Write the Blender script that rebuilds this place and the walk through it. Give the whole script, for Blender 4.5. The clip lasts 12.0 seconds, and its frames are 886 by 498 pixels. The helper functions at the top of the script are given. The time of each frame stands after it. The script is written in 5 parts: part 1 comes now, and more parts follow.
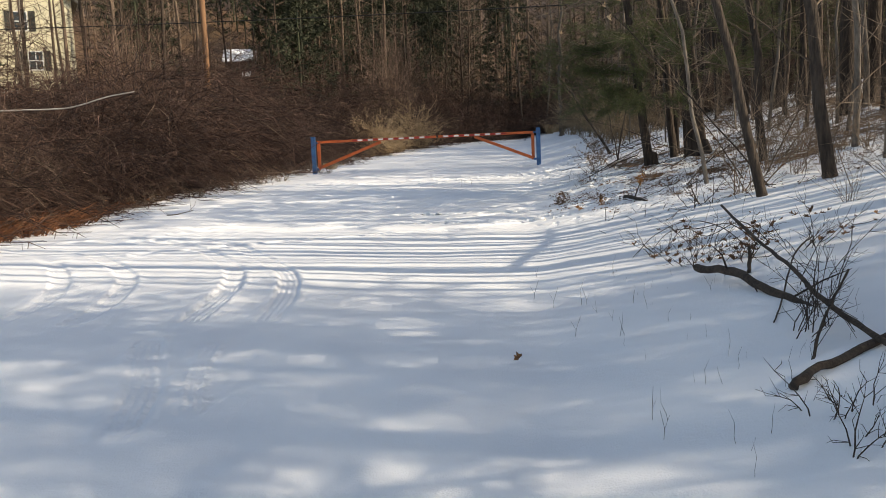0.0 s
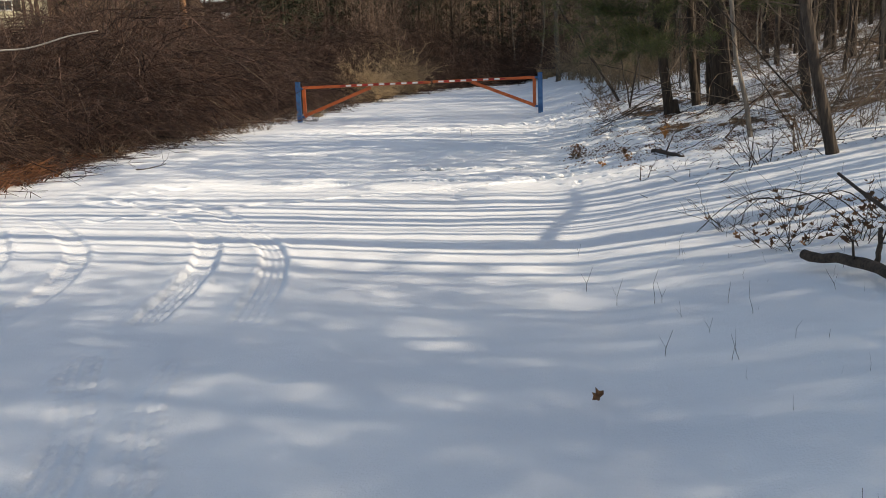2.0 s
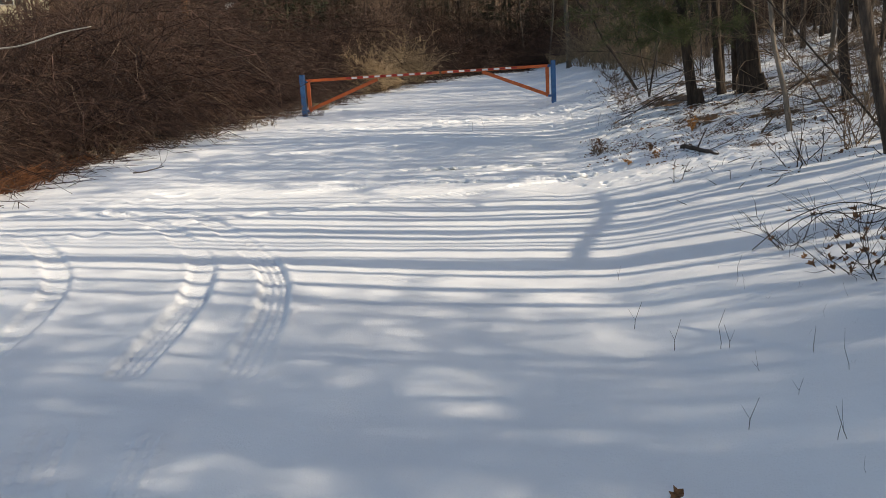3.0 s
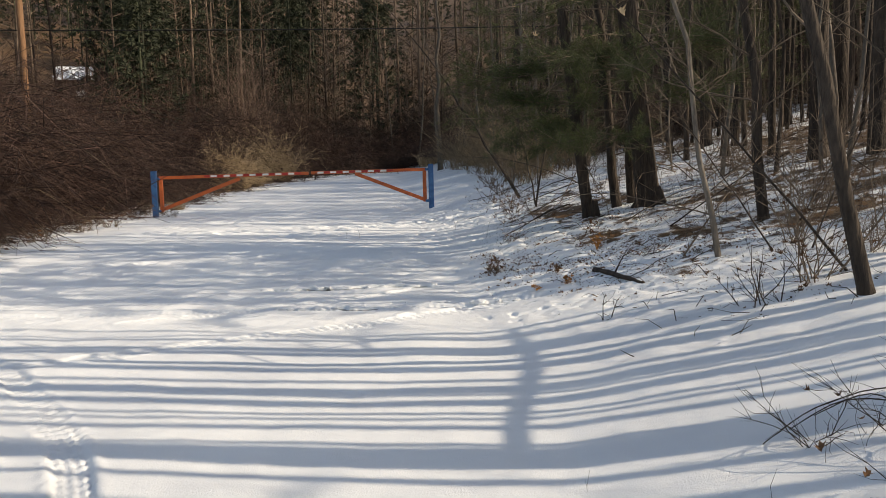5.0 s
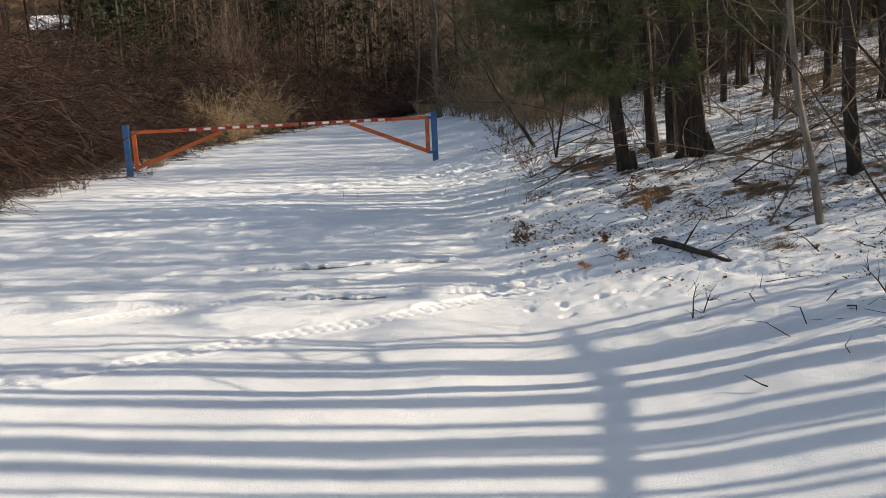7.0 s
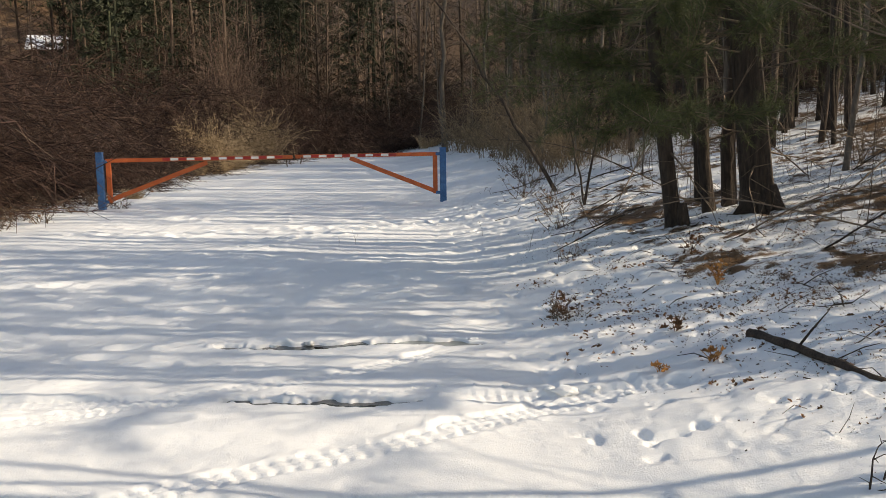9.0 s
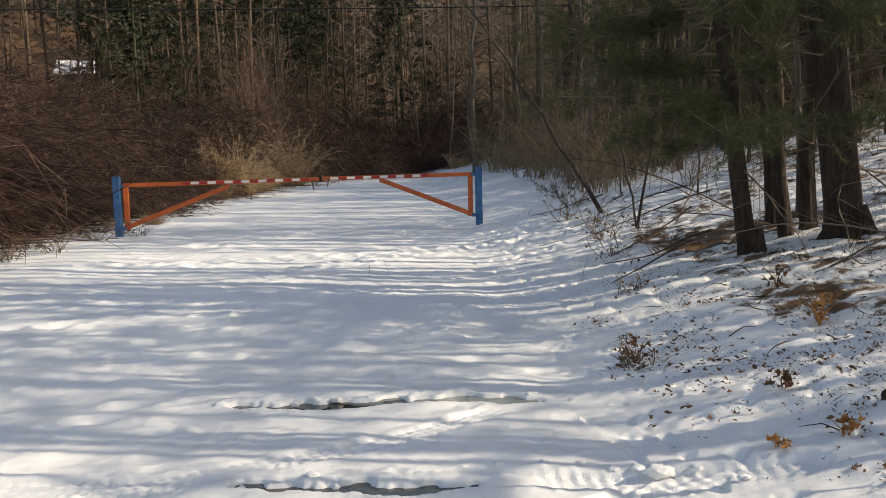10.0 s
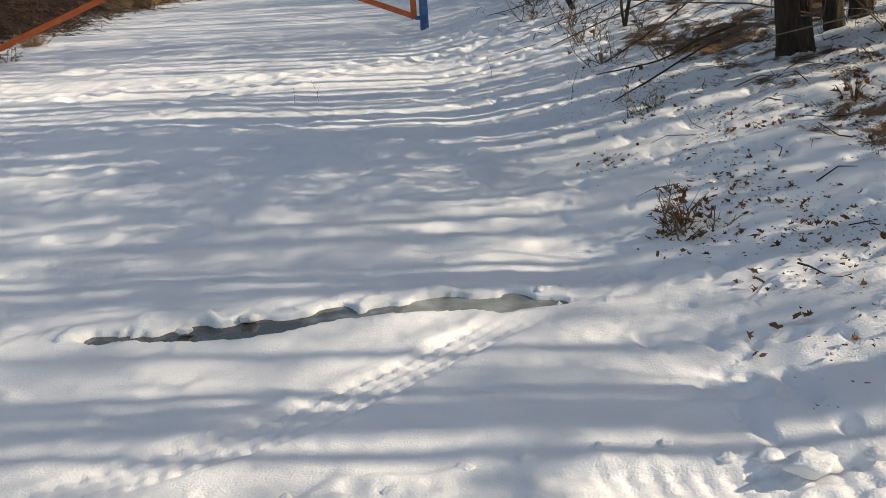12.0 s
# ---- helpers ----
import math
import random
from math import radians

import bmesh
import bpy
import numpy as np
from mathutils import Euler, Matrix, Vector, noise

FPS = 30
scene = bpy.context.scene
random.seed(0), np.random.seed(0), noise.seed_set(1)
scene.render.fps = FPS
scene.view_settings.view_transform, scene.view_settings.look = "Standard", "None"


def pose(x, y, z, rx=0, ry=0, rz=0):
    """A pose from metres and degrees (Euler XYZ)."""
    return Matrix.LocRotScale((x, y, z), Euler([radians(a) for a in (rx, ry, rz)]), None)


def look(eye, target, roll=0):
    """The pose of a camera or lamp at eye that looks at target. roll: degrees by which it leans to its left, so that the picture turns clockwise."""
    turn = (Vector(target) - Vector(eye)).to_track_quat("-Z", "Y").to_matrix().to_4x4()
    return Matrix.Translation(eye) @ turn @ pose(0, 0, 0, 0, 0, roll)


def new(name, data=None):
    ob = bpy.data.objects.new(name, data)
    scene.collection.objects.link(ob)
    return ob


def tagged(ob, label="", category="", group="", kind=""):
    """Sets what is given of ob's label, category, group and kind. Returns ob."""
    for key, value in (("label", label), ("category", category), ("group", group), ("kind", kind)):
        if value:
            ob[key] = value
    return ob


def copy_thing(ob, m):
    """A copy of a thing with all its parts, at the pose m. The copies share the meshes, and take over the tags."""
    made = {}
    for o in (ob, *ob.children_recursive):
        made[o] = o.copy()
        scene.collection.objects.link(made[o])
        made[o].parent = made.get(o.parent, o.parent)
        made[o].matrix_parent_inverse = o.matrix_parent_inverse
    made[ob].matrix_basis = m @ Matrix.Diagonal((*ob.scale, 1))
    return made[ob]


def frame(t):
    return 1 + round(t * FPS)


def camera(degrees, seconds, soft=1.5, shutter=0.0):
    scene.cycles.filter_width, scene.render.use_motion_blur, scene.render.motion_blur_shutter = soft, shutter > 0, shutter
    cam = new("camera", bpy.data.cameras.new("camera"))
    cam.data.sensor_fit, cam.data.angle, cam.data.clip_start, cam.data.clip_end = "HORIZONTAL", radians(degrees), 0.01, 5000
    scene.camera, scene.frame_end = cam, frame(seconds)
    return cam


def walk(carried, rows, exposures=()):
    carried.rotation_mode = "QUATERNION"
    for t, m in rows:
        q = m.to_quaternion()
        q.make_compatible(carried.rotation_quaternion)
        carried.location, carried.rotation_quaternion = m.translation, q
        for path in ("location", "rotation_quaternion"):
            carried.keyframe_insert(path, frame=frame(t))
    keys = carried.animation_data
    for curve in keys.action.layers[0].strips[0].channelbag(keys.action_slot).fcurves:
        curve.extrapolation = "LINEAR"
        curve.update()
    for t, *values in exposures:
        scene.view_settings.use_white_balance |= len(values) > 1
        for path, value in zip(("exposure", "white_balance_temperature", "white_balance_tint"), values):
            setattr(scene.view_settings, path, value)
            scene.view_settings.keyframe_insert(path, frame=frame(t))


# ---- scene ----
cam = camera(55.1, 12.0, 0.8)
PATH = [
    (0, (1.077, 0.569, 1.376), (0.889, 2.543, 1.113), -2.3),
    (0.5, (0.995, 0.877, 1.34), (0.8, 2.841, 1.016), -1.9),
    (1, (0.825, 1.14, 1.329), (0.702, 3.11, 1.005), -1.3),
    (1.5, (0.752, 1.431, 1.3), (0.679, 3.402, 0.972), -1.7),
    (2, (0.663, 2.087, 1.387), (0.507, 4.043, 0.999), -2.2),
    (2.5, (0.571, 2.542, 1.436), (0.414, 4.487, 0.997), -2.9),
    (2.7, (0.547, 2.67, 1.46), (0.363, 4.614, 1.031), -3.4),
    (4.3, (0.397, 4.034, 1.604), (0.288, 6.01, 1.318), -1.5),
    (4.5, (0.341, 4.209, 1.605), (0.232, 6.193, 1.383), -1.0),
    (5, (0.239, 4.745, 1.607), (0.391, 6.728, 1.399), -1.4),
    (5.5, (0.228, 5.172, 1.618), (0.497, 7.14, 1.387), -2.4),
    (6, (0.183, 5.687, 1.621), (0.321, 7.667, 1.377), -2.8),
    (6.5, (0.142, 6.207, 1.629), (0.328, 8.18, 1.355), -2.6),
    (7, (0.146, 6.709, 1.611), (0.303, 8.675, 1.281), -2.5),
    (7.2, (0.123, 6.893, 1.608), (0.264, 8.857, 1.259), -2.1),
    (8.8, (0.105, 8.503, 1.661), (0.29, 10.479, 1.413), -0.4),
    (9, (0.11, 8.696, 1.661), (0.279, 10.673, 1.407), -0.7),
    (9.5, (0.099, 9.277, 1.678), (0.146, 11.266, 1.473), -1.0),
    (10, (0.043, 9.807, 1.658), (0.148, 11.793, 1.451), -1.4),
    (10.5, (0.069, 10.372, 1.634), (0.23, 12.35, 1.385), -2.1),
    (11, (0.044, 10.955, 1.536), (0.352, 12.892, 1.145), -2.3),
    (11.5, (0.051, 11.463, 1.499), (0.369, 13.349, 0.914), -3.1),
    (11.9, (0.05, 11.873, 1.495), (0.308, 13.74, 0.827), -1.8),
    (12, (0.071, 11.988, 1.512), (0.286, 13.867, 0.862), -3.7),
]
walk(cam, [(t, look(eye, target, roll)) for t, eye, target, roll in PATH], [(0.0, 0.32, 8150, 10), (1.5, 0.28, 8150, 10), (2.5, 0.06, 7950, 10), (4.5, 0.06, 8200, 10), (7.0, 0.06, 8100, 10), (9.0, 0.16, 8400, 10), (10.0, 0.14, 8300, 10), (10.5, 0.26, 8400, 10), (11.0, 0.22, 8300, 10), (12.0, 0.02, 8200, 10)])

# ---- light ----
SUN_AZ, SUN_EL = 101.5, 31.0     # degrees clockwise from +y, degrees above the horizon
world = bpy.data.worlds.new("winter_sky")
scene.world = world
world.use_nodes = True
wn = world.node_tree.nodes
sky = wn.new("ShaderNodeTexSky")
sky.sky_type, sky.sun_disc = "NISHITA", False
sky.sun_elevation, sky.sun_rotation = radians(SUN_EL), radians(SUN_AZ)
world.node_tree.links.new(sky.outputs[0], wn["Background"].inputs[0])
wn["Background"].inputs[1].default_value = 0.185
sun = new("sun", bpy.data.lights.new("sun", "SUN"))
sun.data.energy, sun.data.angle, sun.data.color = 4.1, radians(0.45), (1.0, 0.96, 0.89)
sun_way = Vector((math.sin(radians(SUN_AZ)) * math.cos(radians(SUN_EL)), math.cos(radians(SUN_AZ)) * math.cos(radians(SUN_EL)), math.sin(radians(SUN_EL))))
sun.matrix_world = look(sun_way * 60, (0, 0, 0))


# ---- materials ----
def material(name, dark, light, scale=6.0, rough=0.8, bump=0.3, grain=(1, 1, 1), vary="island", spread=0.35, metal=0.0, depth=0.01, coords="Object", spec=0.3, back=0.0):
    """A two-scale procedural surface: colour from fine and coarse noise, bump, and a random shade per piece."""
    m = bpy.data.materials.new(name)
    m.use_nodes = True
    nt = m.node_tree
    n, l = nt.nodes, nt.links
    b = n["Principled BSDF"]
    tc, mp = n.new("ShaderNodeTexCoord"), n.new("ShaderNodeMapping")
    l.new(tc.outputs[coords], mp.inputs[0])
    mp.inputs["Scale"].default_value = grain
    fine, coarse = n.new("ShaderNodeTexNoise"), n.new("ShaderNodeTexNoise")
    fine.inputs["Scale"].default_value, fine.inputs["Detail"].default_value = scale * 6, 6
    coarse.inputs["Scale"].default_value, coarse.inputs["Detail"].default_value = scale, 3
    l.new(mp.outputs[0], fine.inputs[0])
    l.new(mp.outputs[0], coarse.inputs[0])
    add = n.new("ShaderNodeMath")
    add.operation = "MULTIPLY_ADD"
    l.new(fine.outputs[0], add.inputs[0])
    add.inputs[1].default_value = 0.5
    half = n.new("ShaderNodeMath")
    half.operation = "MULTIPLY"
    l.new(coarse.outputs[0], half.inputs[0])
    half.inputs[1].default_value = 0.5
    l.new(half.outputs[0], add.inputs[2])
    ramp = n.new("ShaderNodeValToRGB")
    ramp.color_ramp.elements[0].color, ramp.color_ramp.elements[1].color = (*dark, 1), (*light, 1)
    ramp.color_ramp.elements[0].position, ramp.color_ramp.elements[1].position = 0.3, 0.7
    l.new(add.outputs[0], ramp.inputs[0])
    out = ramp.outputs[0]
    if vary:
        if vary == "island":
            rnd = n.new("ShaderNodeNewGeometry").outputs["Random Per Island"]
        else:
            rnd = n.new("ShaderNodeObjectInfo").outputs["Random"]
        rng = n.new("ShaderNodeMapRange")
        rng.inputs[3].default_value, rng.inputs[4].default_value = 1 - spread, 1 + spread
        l.new(rnd, rng.inputs[0])
        hsv = n.new("ShaderNodeHueSaturation")
        l.new(rng.outputs[0], hsv.inputs["Value"])
        l.new(out, hsv.inputs["Color"])
        out = hsv.outputs[0]
    l.new(out, b.inputs["Base Color"])
    b.inputs["Roughness"].default_value, b.inputs["Metallic"].default_value = rough, metal
    b.inputs["Specular IOR Level"].default_value = spec
    if bump:
        bp = n.new("ShaderNodeBump")
        bp.inputs["Strength"].default_value, bp.inputs["Distance"].default_value = bump, depth
        l.new(fine.outputs[0], bp.inputs["Height"])
        l.new(bp.outputs[0], b.inputs["Normal"])
    return m


def snow_material():
    m = bpy.data.materials.new("snow")
    m.use_nodes = True
    n, l = m.node_tree.nodes, m.node_tree.links
    b = n["Principled BSDF"]
    tc = n.new("ShaderNodeTexCoord")
    wide, mid, fine = (n.new("ShaderNodeTexNoise") for _ in range(3))
    for tex, sc, det in ((wide, 0.7, 4), (mid, 6, 7), (fine, 110, 4)):
        tex.inputs["Scale"].default_value, tex.inputs["Detail"].default_value = sc, det
        l.new(tc.outputs["Object"], tex.inputs[0])
    ramp = n.new("ShaderNodeValToRGB")
    ramp.color_ramp.elements[0].color, ramp.color_ramp.elements[1].color = (0.78, 0.79, 0.81, 1), (0.9, 0.9, 0.9, 1)
    ramp.color_ramp.elements[0].position, ramp.color_ramp.elements[1].position = 0.35, 0.65
    l.new(wide.outputs[0], ramp.inputs[0])
    # thin, dirty snow with soil and litter showing on the wooded bank
    soil = n.new("ShaderNodeAttribute")
    soil.attribute_name = "litter"
    crumbs = n.new("ShaderNodeMath")
    crumbs.operation = "ADD"
    rough_edge = n.new("ShaderNodeMath")
    rough_edge.operation = "MULTIPLY_ADD"
    l.new(fine.outputs[0], rough_edge.inputs[0])
    rough_edge.inputs[1].default_value = 0.7
    l.new(mid.outputs[0], rough_edge.inputs[2])
    l.new(rough_edge.outputs[0], crumbs.inputs[0])
    l.new(soil.outputs["Fac"], crumbs.inputs[1])
    cut = n.new("ShaderNodeMapRange")
    cut.inputs[1].default_value, cut.inputs[2].default_value = 1.36, 1.42
    l.new(crumbs.outputs[0], cut.inputs[0])
    earth = n.new("ShaderNodeValToRGB")
    earth.color_ramp.elements[0].color, earth.color_ramp.elements[1].color = (0.05, 0.03, 0.018, 1), (0.22, 0.13, 0.07, 1)
    l.new(fine.outputs[0], earth.inputs[0])
    mix = n.new("ShaderNodeMix")
    mix.data_type = "RGBA"
    l.new(cut.outputs[0], mix.inputs[0])
    l.new(ramp.outputs[0], mix.inputs[6])
    l.new(earth.outputs[0], mix.inputs[7])
    l.new(mix.outputs[2], b.inputs["Base Color"])
    b.inputs["Roughness"].default_value = 0.65
    b.inputs["Specular IOR Level"].default_value = 0.25
    both = n.new("ShaderNodeMath")
    both.operation = "MULTIPLY_ADD"
    l.new(fine.outputs[0], both.inputs[0])
    both.inputs[1].default_value = 0.6
    l.new(mid.outputs[0], both.inputs[2])
    pits = n.new("ShaderNodeTexNoise")
    pits.inputs["Scale"].default_value, pits.inputs["Detail"].default_value = 24, 3
    l.new(tc.outputs["Object"], pits.inputs[0])
    bank = n.new("ShaderNodeMath")
    bank.operation = "MULTIPLY_ADD"
    l.new(soil.outputs["Fac"], bank.inputs[0])
    bank.inputs[1].default_value, bank.inputs[2].default_value = 1.6, 0.35
    relief = n.new("ShaderNodeMath")
    relief.operation = "MULTIPLY_ADD"
    l.new(pits.outputs[0], relief.inputs[0])
    l.new(bank.outputs[0], relief.inputs[1])
    l.new(both.outputs[0], relief.inputs[2])
    bp = n.new("ShaderNodeBump")
    bp.inputs["Strength"].default_value, bp.inputs["Distance"].default_value = 0.42, 0.02
    l.new(relief.outputs[0], bp.inputs["Height"])
    l.new(bp.outputs[0], b.inputs["Normal"])
    return m


SNOW = snow_material()
BARK = material("bark_dark", (0.014, 0.0105, 0.0085), (0.1, 0.074, 0.057), 5, 0.9, 1.0, (1, 1, 0.22), "object", 0.25, depth=0.045)
BARK_PALE = material("bark_grey", (0.06, 0.05, 0.04), (0.24, 0.2, 0.165), 5, 0.85, 0.6, (1, 1, 0.3), "object", 0.3, depth=0.014)
FAR_TWIG = material("far_twig_bark", (0.05, 0.034, 0.025), (0.18, 0.128, 0.092), 0.4, 0.85, 0.0, spread=0.6)
TWIG = material("twig_bark", (0.06, 0.043, 0.031), (0.25, 0.185, 0.135), 8, 0.85, 0.0, spread=0.5)
# coarse noise darkens patches of cane to suggest shaded hollows in the brush
BRAMBLE = material("bramble_cane", (0.021, 0.012, 0.0095), (0.118, 0.068, 0.051), 0.8, 0.8, 0.0, spread=0.8)
# lighter brown than the brambles: sunlight on the stems put into the colour
STEM_LIT = material("sunlit_brown_stem", (0.09, 0.056, 0.04), (0.3, 0.2, 0.145), 1.2, 0.8, 0.0, spread=0.55)
# light-tan stray canes, their paleness also standing for sunlit highlights
CANE_PALE = material("pale_lit_cane", (0.09, 0.062, 0.042), (0.28, 0.205, 0.14), 3, 0.8, 0.0, spread=0.55)
TAN = material("dry_grass", (0.32, 0.215, 0.12), (0.58, 0.43, 0.265), 3, 0.8, 0.0, spread=0.4)
TAN_DULL = material("dry_sapling", (0.13, 0.09, 0.055), (0.32, 0.235, 0.145), 3, 0.8, 0.0, spread=0.5)
RUST = material("rust_foliage", (0.12, 0.045, 0.02), (0.34, 0.15, 0.07), 5, 0.8, 0.0, spread=0.4)
NEEDLE = material("pine_needles", (0.032, 0.041, 0.015), (0.125, 0.135, 0.047), 2, 0.6, 0.0, spread=0.5)
NEEDLE_FAR = material("conifer_needles", (0.022, 0.027, 0.015), (0.066, 0.072, 0.04), 1, 0.75, 0.0, spread=0.5)
LEAF = material("dead_leaf", (0.055, 0.026, 0.013), (0.25, 0.125, 0.06), 18, 0.75, 0.3, spread=0.4)
LEAF_ORANGE = material("orange_dead_leaf", (0.28, 0.11, 0.03), (0.6, 0.29, 0.09), 14, 0.7, 0.2, spread=0.4)
DEADWOOD = material("dead_wood", (0.02, 0.015, 0.012), (0.09, 0.066, 0.05), 9, 0.9, 0.8, spread=0.2, depth=0.015)
ORANGE = material("orange_paint", (0.4, 0.068, 0.018), (0.62, 0.145, 0.037), 7, 0.55, 0.2, (1, 1, 1), "", depth=0.004, spec=0.4)
BLUE = material("blue_paint", (0.02, 0.07, 0.19), (0.05, 0.17, 0.36), 7, 0.6, 0.25, (1, 1, 1), "", depth=0.004, spec=0.4)
RED_TAPE = material("red_reflective_tape", (0.3, 0.02, 0.02), (0.45, 0.04, 0.03), 14, 0.4, 0.0, vary="")
WHITE_TAPE = material("white_reflective_tape", (0.62, 0.6, 0.56), (0.82, 0.8, 0.77), 14, 0.4, 0.0, vary="")
STEEL = material("rusty_steel", (0.05, 0.04, 0.035), (0.2, 0.14, 0.1), 14, 0.5, 0.3, vary="", metal=0.6, depth=0.003)
SIDING = material("yellow_siding", (0.6, 0.55, 0.38), (0.72, 0.67, 0.5), 2, 0.7, 0.1, (0.3, 0.3, 6), "")
SHINGLE = material("roof_shingle", (0.06, 0.055, 0.05), (0.15, 0.14, 0.13), 5, 0.9, 0.4, vary="")
BIRCH = material("peeled_branch", (0.32, 0.29, 0.25), (0.62, 0.58, 0.52), 9, 0.7, 0.2, vary="")
TRIM = material("white_trim", (0.7, 0.7, 0.68), (0.82, 0.82, 0.8), 4, 0.6, 0.1, vary="")
SHUTTER = material("dark_shutter", (0.02, 0.022, 0.02), (0.05, 0.055, 0.05), 8, 0.6, 0.2, vary="")
GLASS_DARK = material("window_glass", (0.02, 0.025, 0.03), (0.04, 0.05, 0.06), 2, 0.08, 0.0, vary="", spec=0.6)
POLE = material("pole_wood", (0.13, 0.068, 0.036), (0.31, 0.165, 0.088), 6, 0.85, 0.5, (1, 1, 0.1), "", depth=0.01)
CABLE = material("cable_rubber", (0.01, 0.01, 0.01), (0.03, 0.03, 0.03), 6, 0.6, 0.0, vary="")
WALL_BROWN = material("shed_wall", (0.07, 0.045, 0.035), (0.15, 0.1, 0.08), 3, 0.8, 0.3, (1, 1, 0.2), "")
WATER = material("melt_water", (0.03, 0.03, 0.028), (0.07, 0.072, 0.068), 4, 0.06, 0.05, vary="", spec=0.5)


def icy_water():
    """Dark open water that turns to a grey ice skin along the rut."""
    m = material("icy_melt_water", (0.03, 0.03, 0.028), (0.07, 0.072, 0.068), 4, 0.08, 0.05, vary="", spec=0.5)
    n, l = m.node_tree.nodes, m.node_tree.links
    b = n["Principled BSDF"]
    tc, sep, tex = n.new("ShaderNodeTexCoord"), n.new("ShaderNodeSeparateXYZ"), n.new("ShaderNodeTexNoise")
    l.new(tc.outputs["Object"], sep.inputs[0])
    l.new(tc.outputs["Object"], tex.inputs[0])
    tex.inputs["Scale"].default_value, tex.inputs["Detail"].default_value = 9, 5
    add, rng, mix = n.new("ShaderNodeMath"), n.new("ShaderNodeMapRange"), n.new("ShaderNodeMix")
    l.new(sep.outputs[0], add.inputs[0])
    l.new(tex.outputs[0], add.inputs[1])
    rng.inputs[1].default_value, rng.inputs[2].default_value = 0.35, 0.75
    l.new(add.outputs[0], rng.inputs[0])
    mix.data_type = "RGBA"
    ramp = n.new("ShaderNodeValToRGB")
    ramp.color_ramp.elements[0].color, ramp.color_ramp.elements[1].color = (0.12, 0.13, 0.12, 1), (0.34, 0.36, 0.35, 1)
    ramp.color_ramp.elements[0].position, ramp.color_ramp.elements[1].position = 0.35, 0.75
    l.new(tex.outputs[0], ramp.inputs[0])
    old = b.inputs["Base Color"].links[0].from_socket
    l.new(rng.outputs[0], mix.inputs[0])
    l.new(old, mix.inputs[6])
    l.new(ramp.outputs[0], mix.inputs[7])
    l.new(mix.outputs[2], b.inputs["Base Color"])
    rough = n.new("ShaderNodeMapRange")
    rough.inputs[3].default_value, rough.inputs[4].default_value = 0.06, 0.28
    l.new(rng.outputs[0], rough.inputs[0])
    l.new(rough.outputs[0], b.inputs["Roughness"])
    return m


ICY = icy_water()


# ---- mesh helpers ----
class Shape:
    """Collects vertices and faces of one mesh."""

    def __init__(self):
        self.v, self.f = [], []

    def tube(self, pts, radii, sides=5, cap=True):
        base = len(self.v)
        k = len(pts)
        for i, p in enumerate(pts):
            a, b = pts[max(i - 1, 0)], pts[min(i + 1, k - 1)]
            way = (Vector(b) - Vector(a)).normalized()
            side = way.cross(Vector((0.31, 0.87, 0.38)))
            side = side.normalized() if side.length > 1e-4 else Vector((1, 0, 0))
            up = way.cross(side)
            for j in range(sides):
                c = 2 * math.pi * j / sides
                self.v.append(tuple(Vector(p) + (side * math.cos(c) + up * math.sin(c)) * radii[i]))
        for i in range(k - 1):
            for j in range(sides):
                q = base + i * sides
                self.f.append((q + j, q + (j + 1) % sides, q + sides + (j + 1) % sides, q + sides + j))
        if cap:
            self.f.append(tuple(range(base + sides - 1, base - 1, -1)))
            self.f.append(tuple(range(base + (k - 1) * sides, base + k * sides)))

    def blade(self, a, b, width, side):
        """A thin tapering sliver from a to b."""
        base = len(self.v)
        s = side * (width / 2)
        self.v += [tuple(a - s), tuple(a + s), tuple(b)]
        self.f.append((base, base + 1, base + 2))

    def box(self, lo, hi, m=None):
        base = len(self.v)
        for x in (lo[0], hi[0]):
            for y in (lo[1], hi[1]):
                for z in (lo[2], hi[2]):
                    p = Vector((x, y, z))
                    self.v.append(tuple(m @ p if m else p))
        for q in ((0, 1, 3, 2), (4, 6, 7, 5), (0, 4, 5, 1), (2, 3, 7, 6), (0, 2, 6, 4), (1, 5, 7, 3)):
            self.f.append(tuple(base + i for i in q))

    def mesh(self, name, mat, smooth=True):
        me = bpy.data.meshes.new(name)
        me.from_pydata(self.v, [], self.f)
        me.materials.append(mat)
        if smooth:
            me.polygons.foreach_set("use_smooth", [True] * len(me.polygons))
        me.update()
        return me


def part(name, shape, mat, parent, label="", smooth=True, bevel=0.0):
    me = shape.mesh(name, mat, smooth)
    if bevel:
        bm = bmesh.new()
        bm.from_mesh(me)
        bmesh.ops.bevel(bm, geom=bm.edges[:], offset=bevel, segments=2, affect="EDGES")
        bm.to_mesh(me)
        bm.free()
    ob = new(name, me)
    ob.parent = parent
    if label:
        tagged(ob, label)
    return ob


def thing(name, label, category, m=None, group="", kind=""):
    ob = tagged(new(name), label, category, group, kind)
    if m is not None:
        ob.matrix_basis = m
    return ob


def solo(name, shape, mat, label, category, m=None, group="", kind="", smooth=True):
    ob = tagged(new(name, shape.mesh(name, mat, smooth)), label, category, group, kind)
    if m is not None:
        ob.matrix_basis = m
    return ob


R = random.Random(7)


def rv(s=1.0):
    return Vector((R.uniform(-s, s), R.uniform(-s, s), R.uniform(-s, s)))


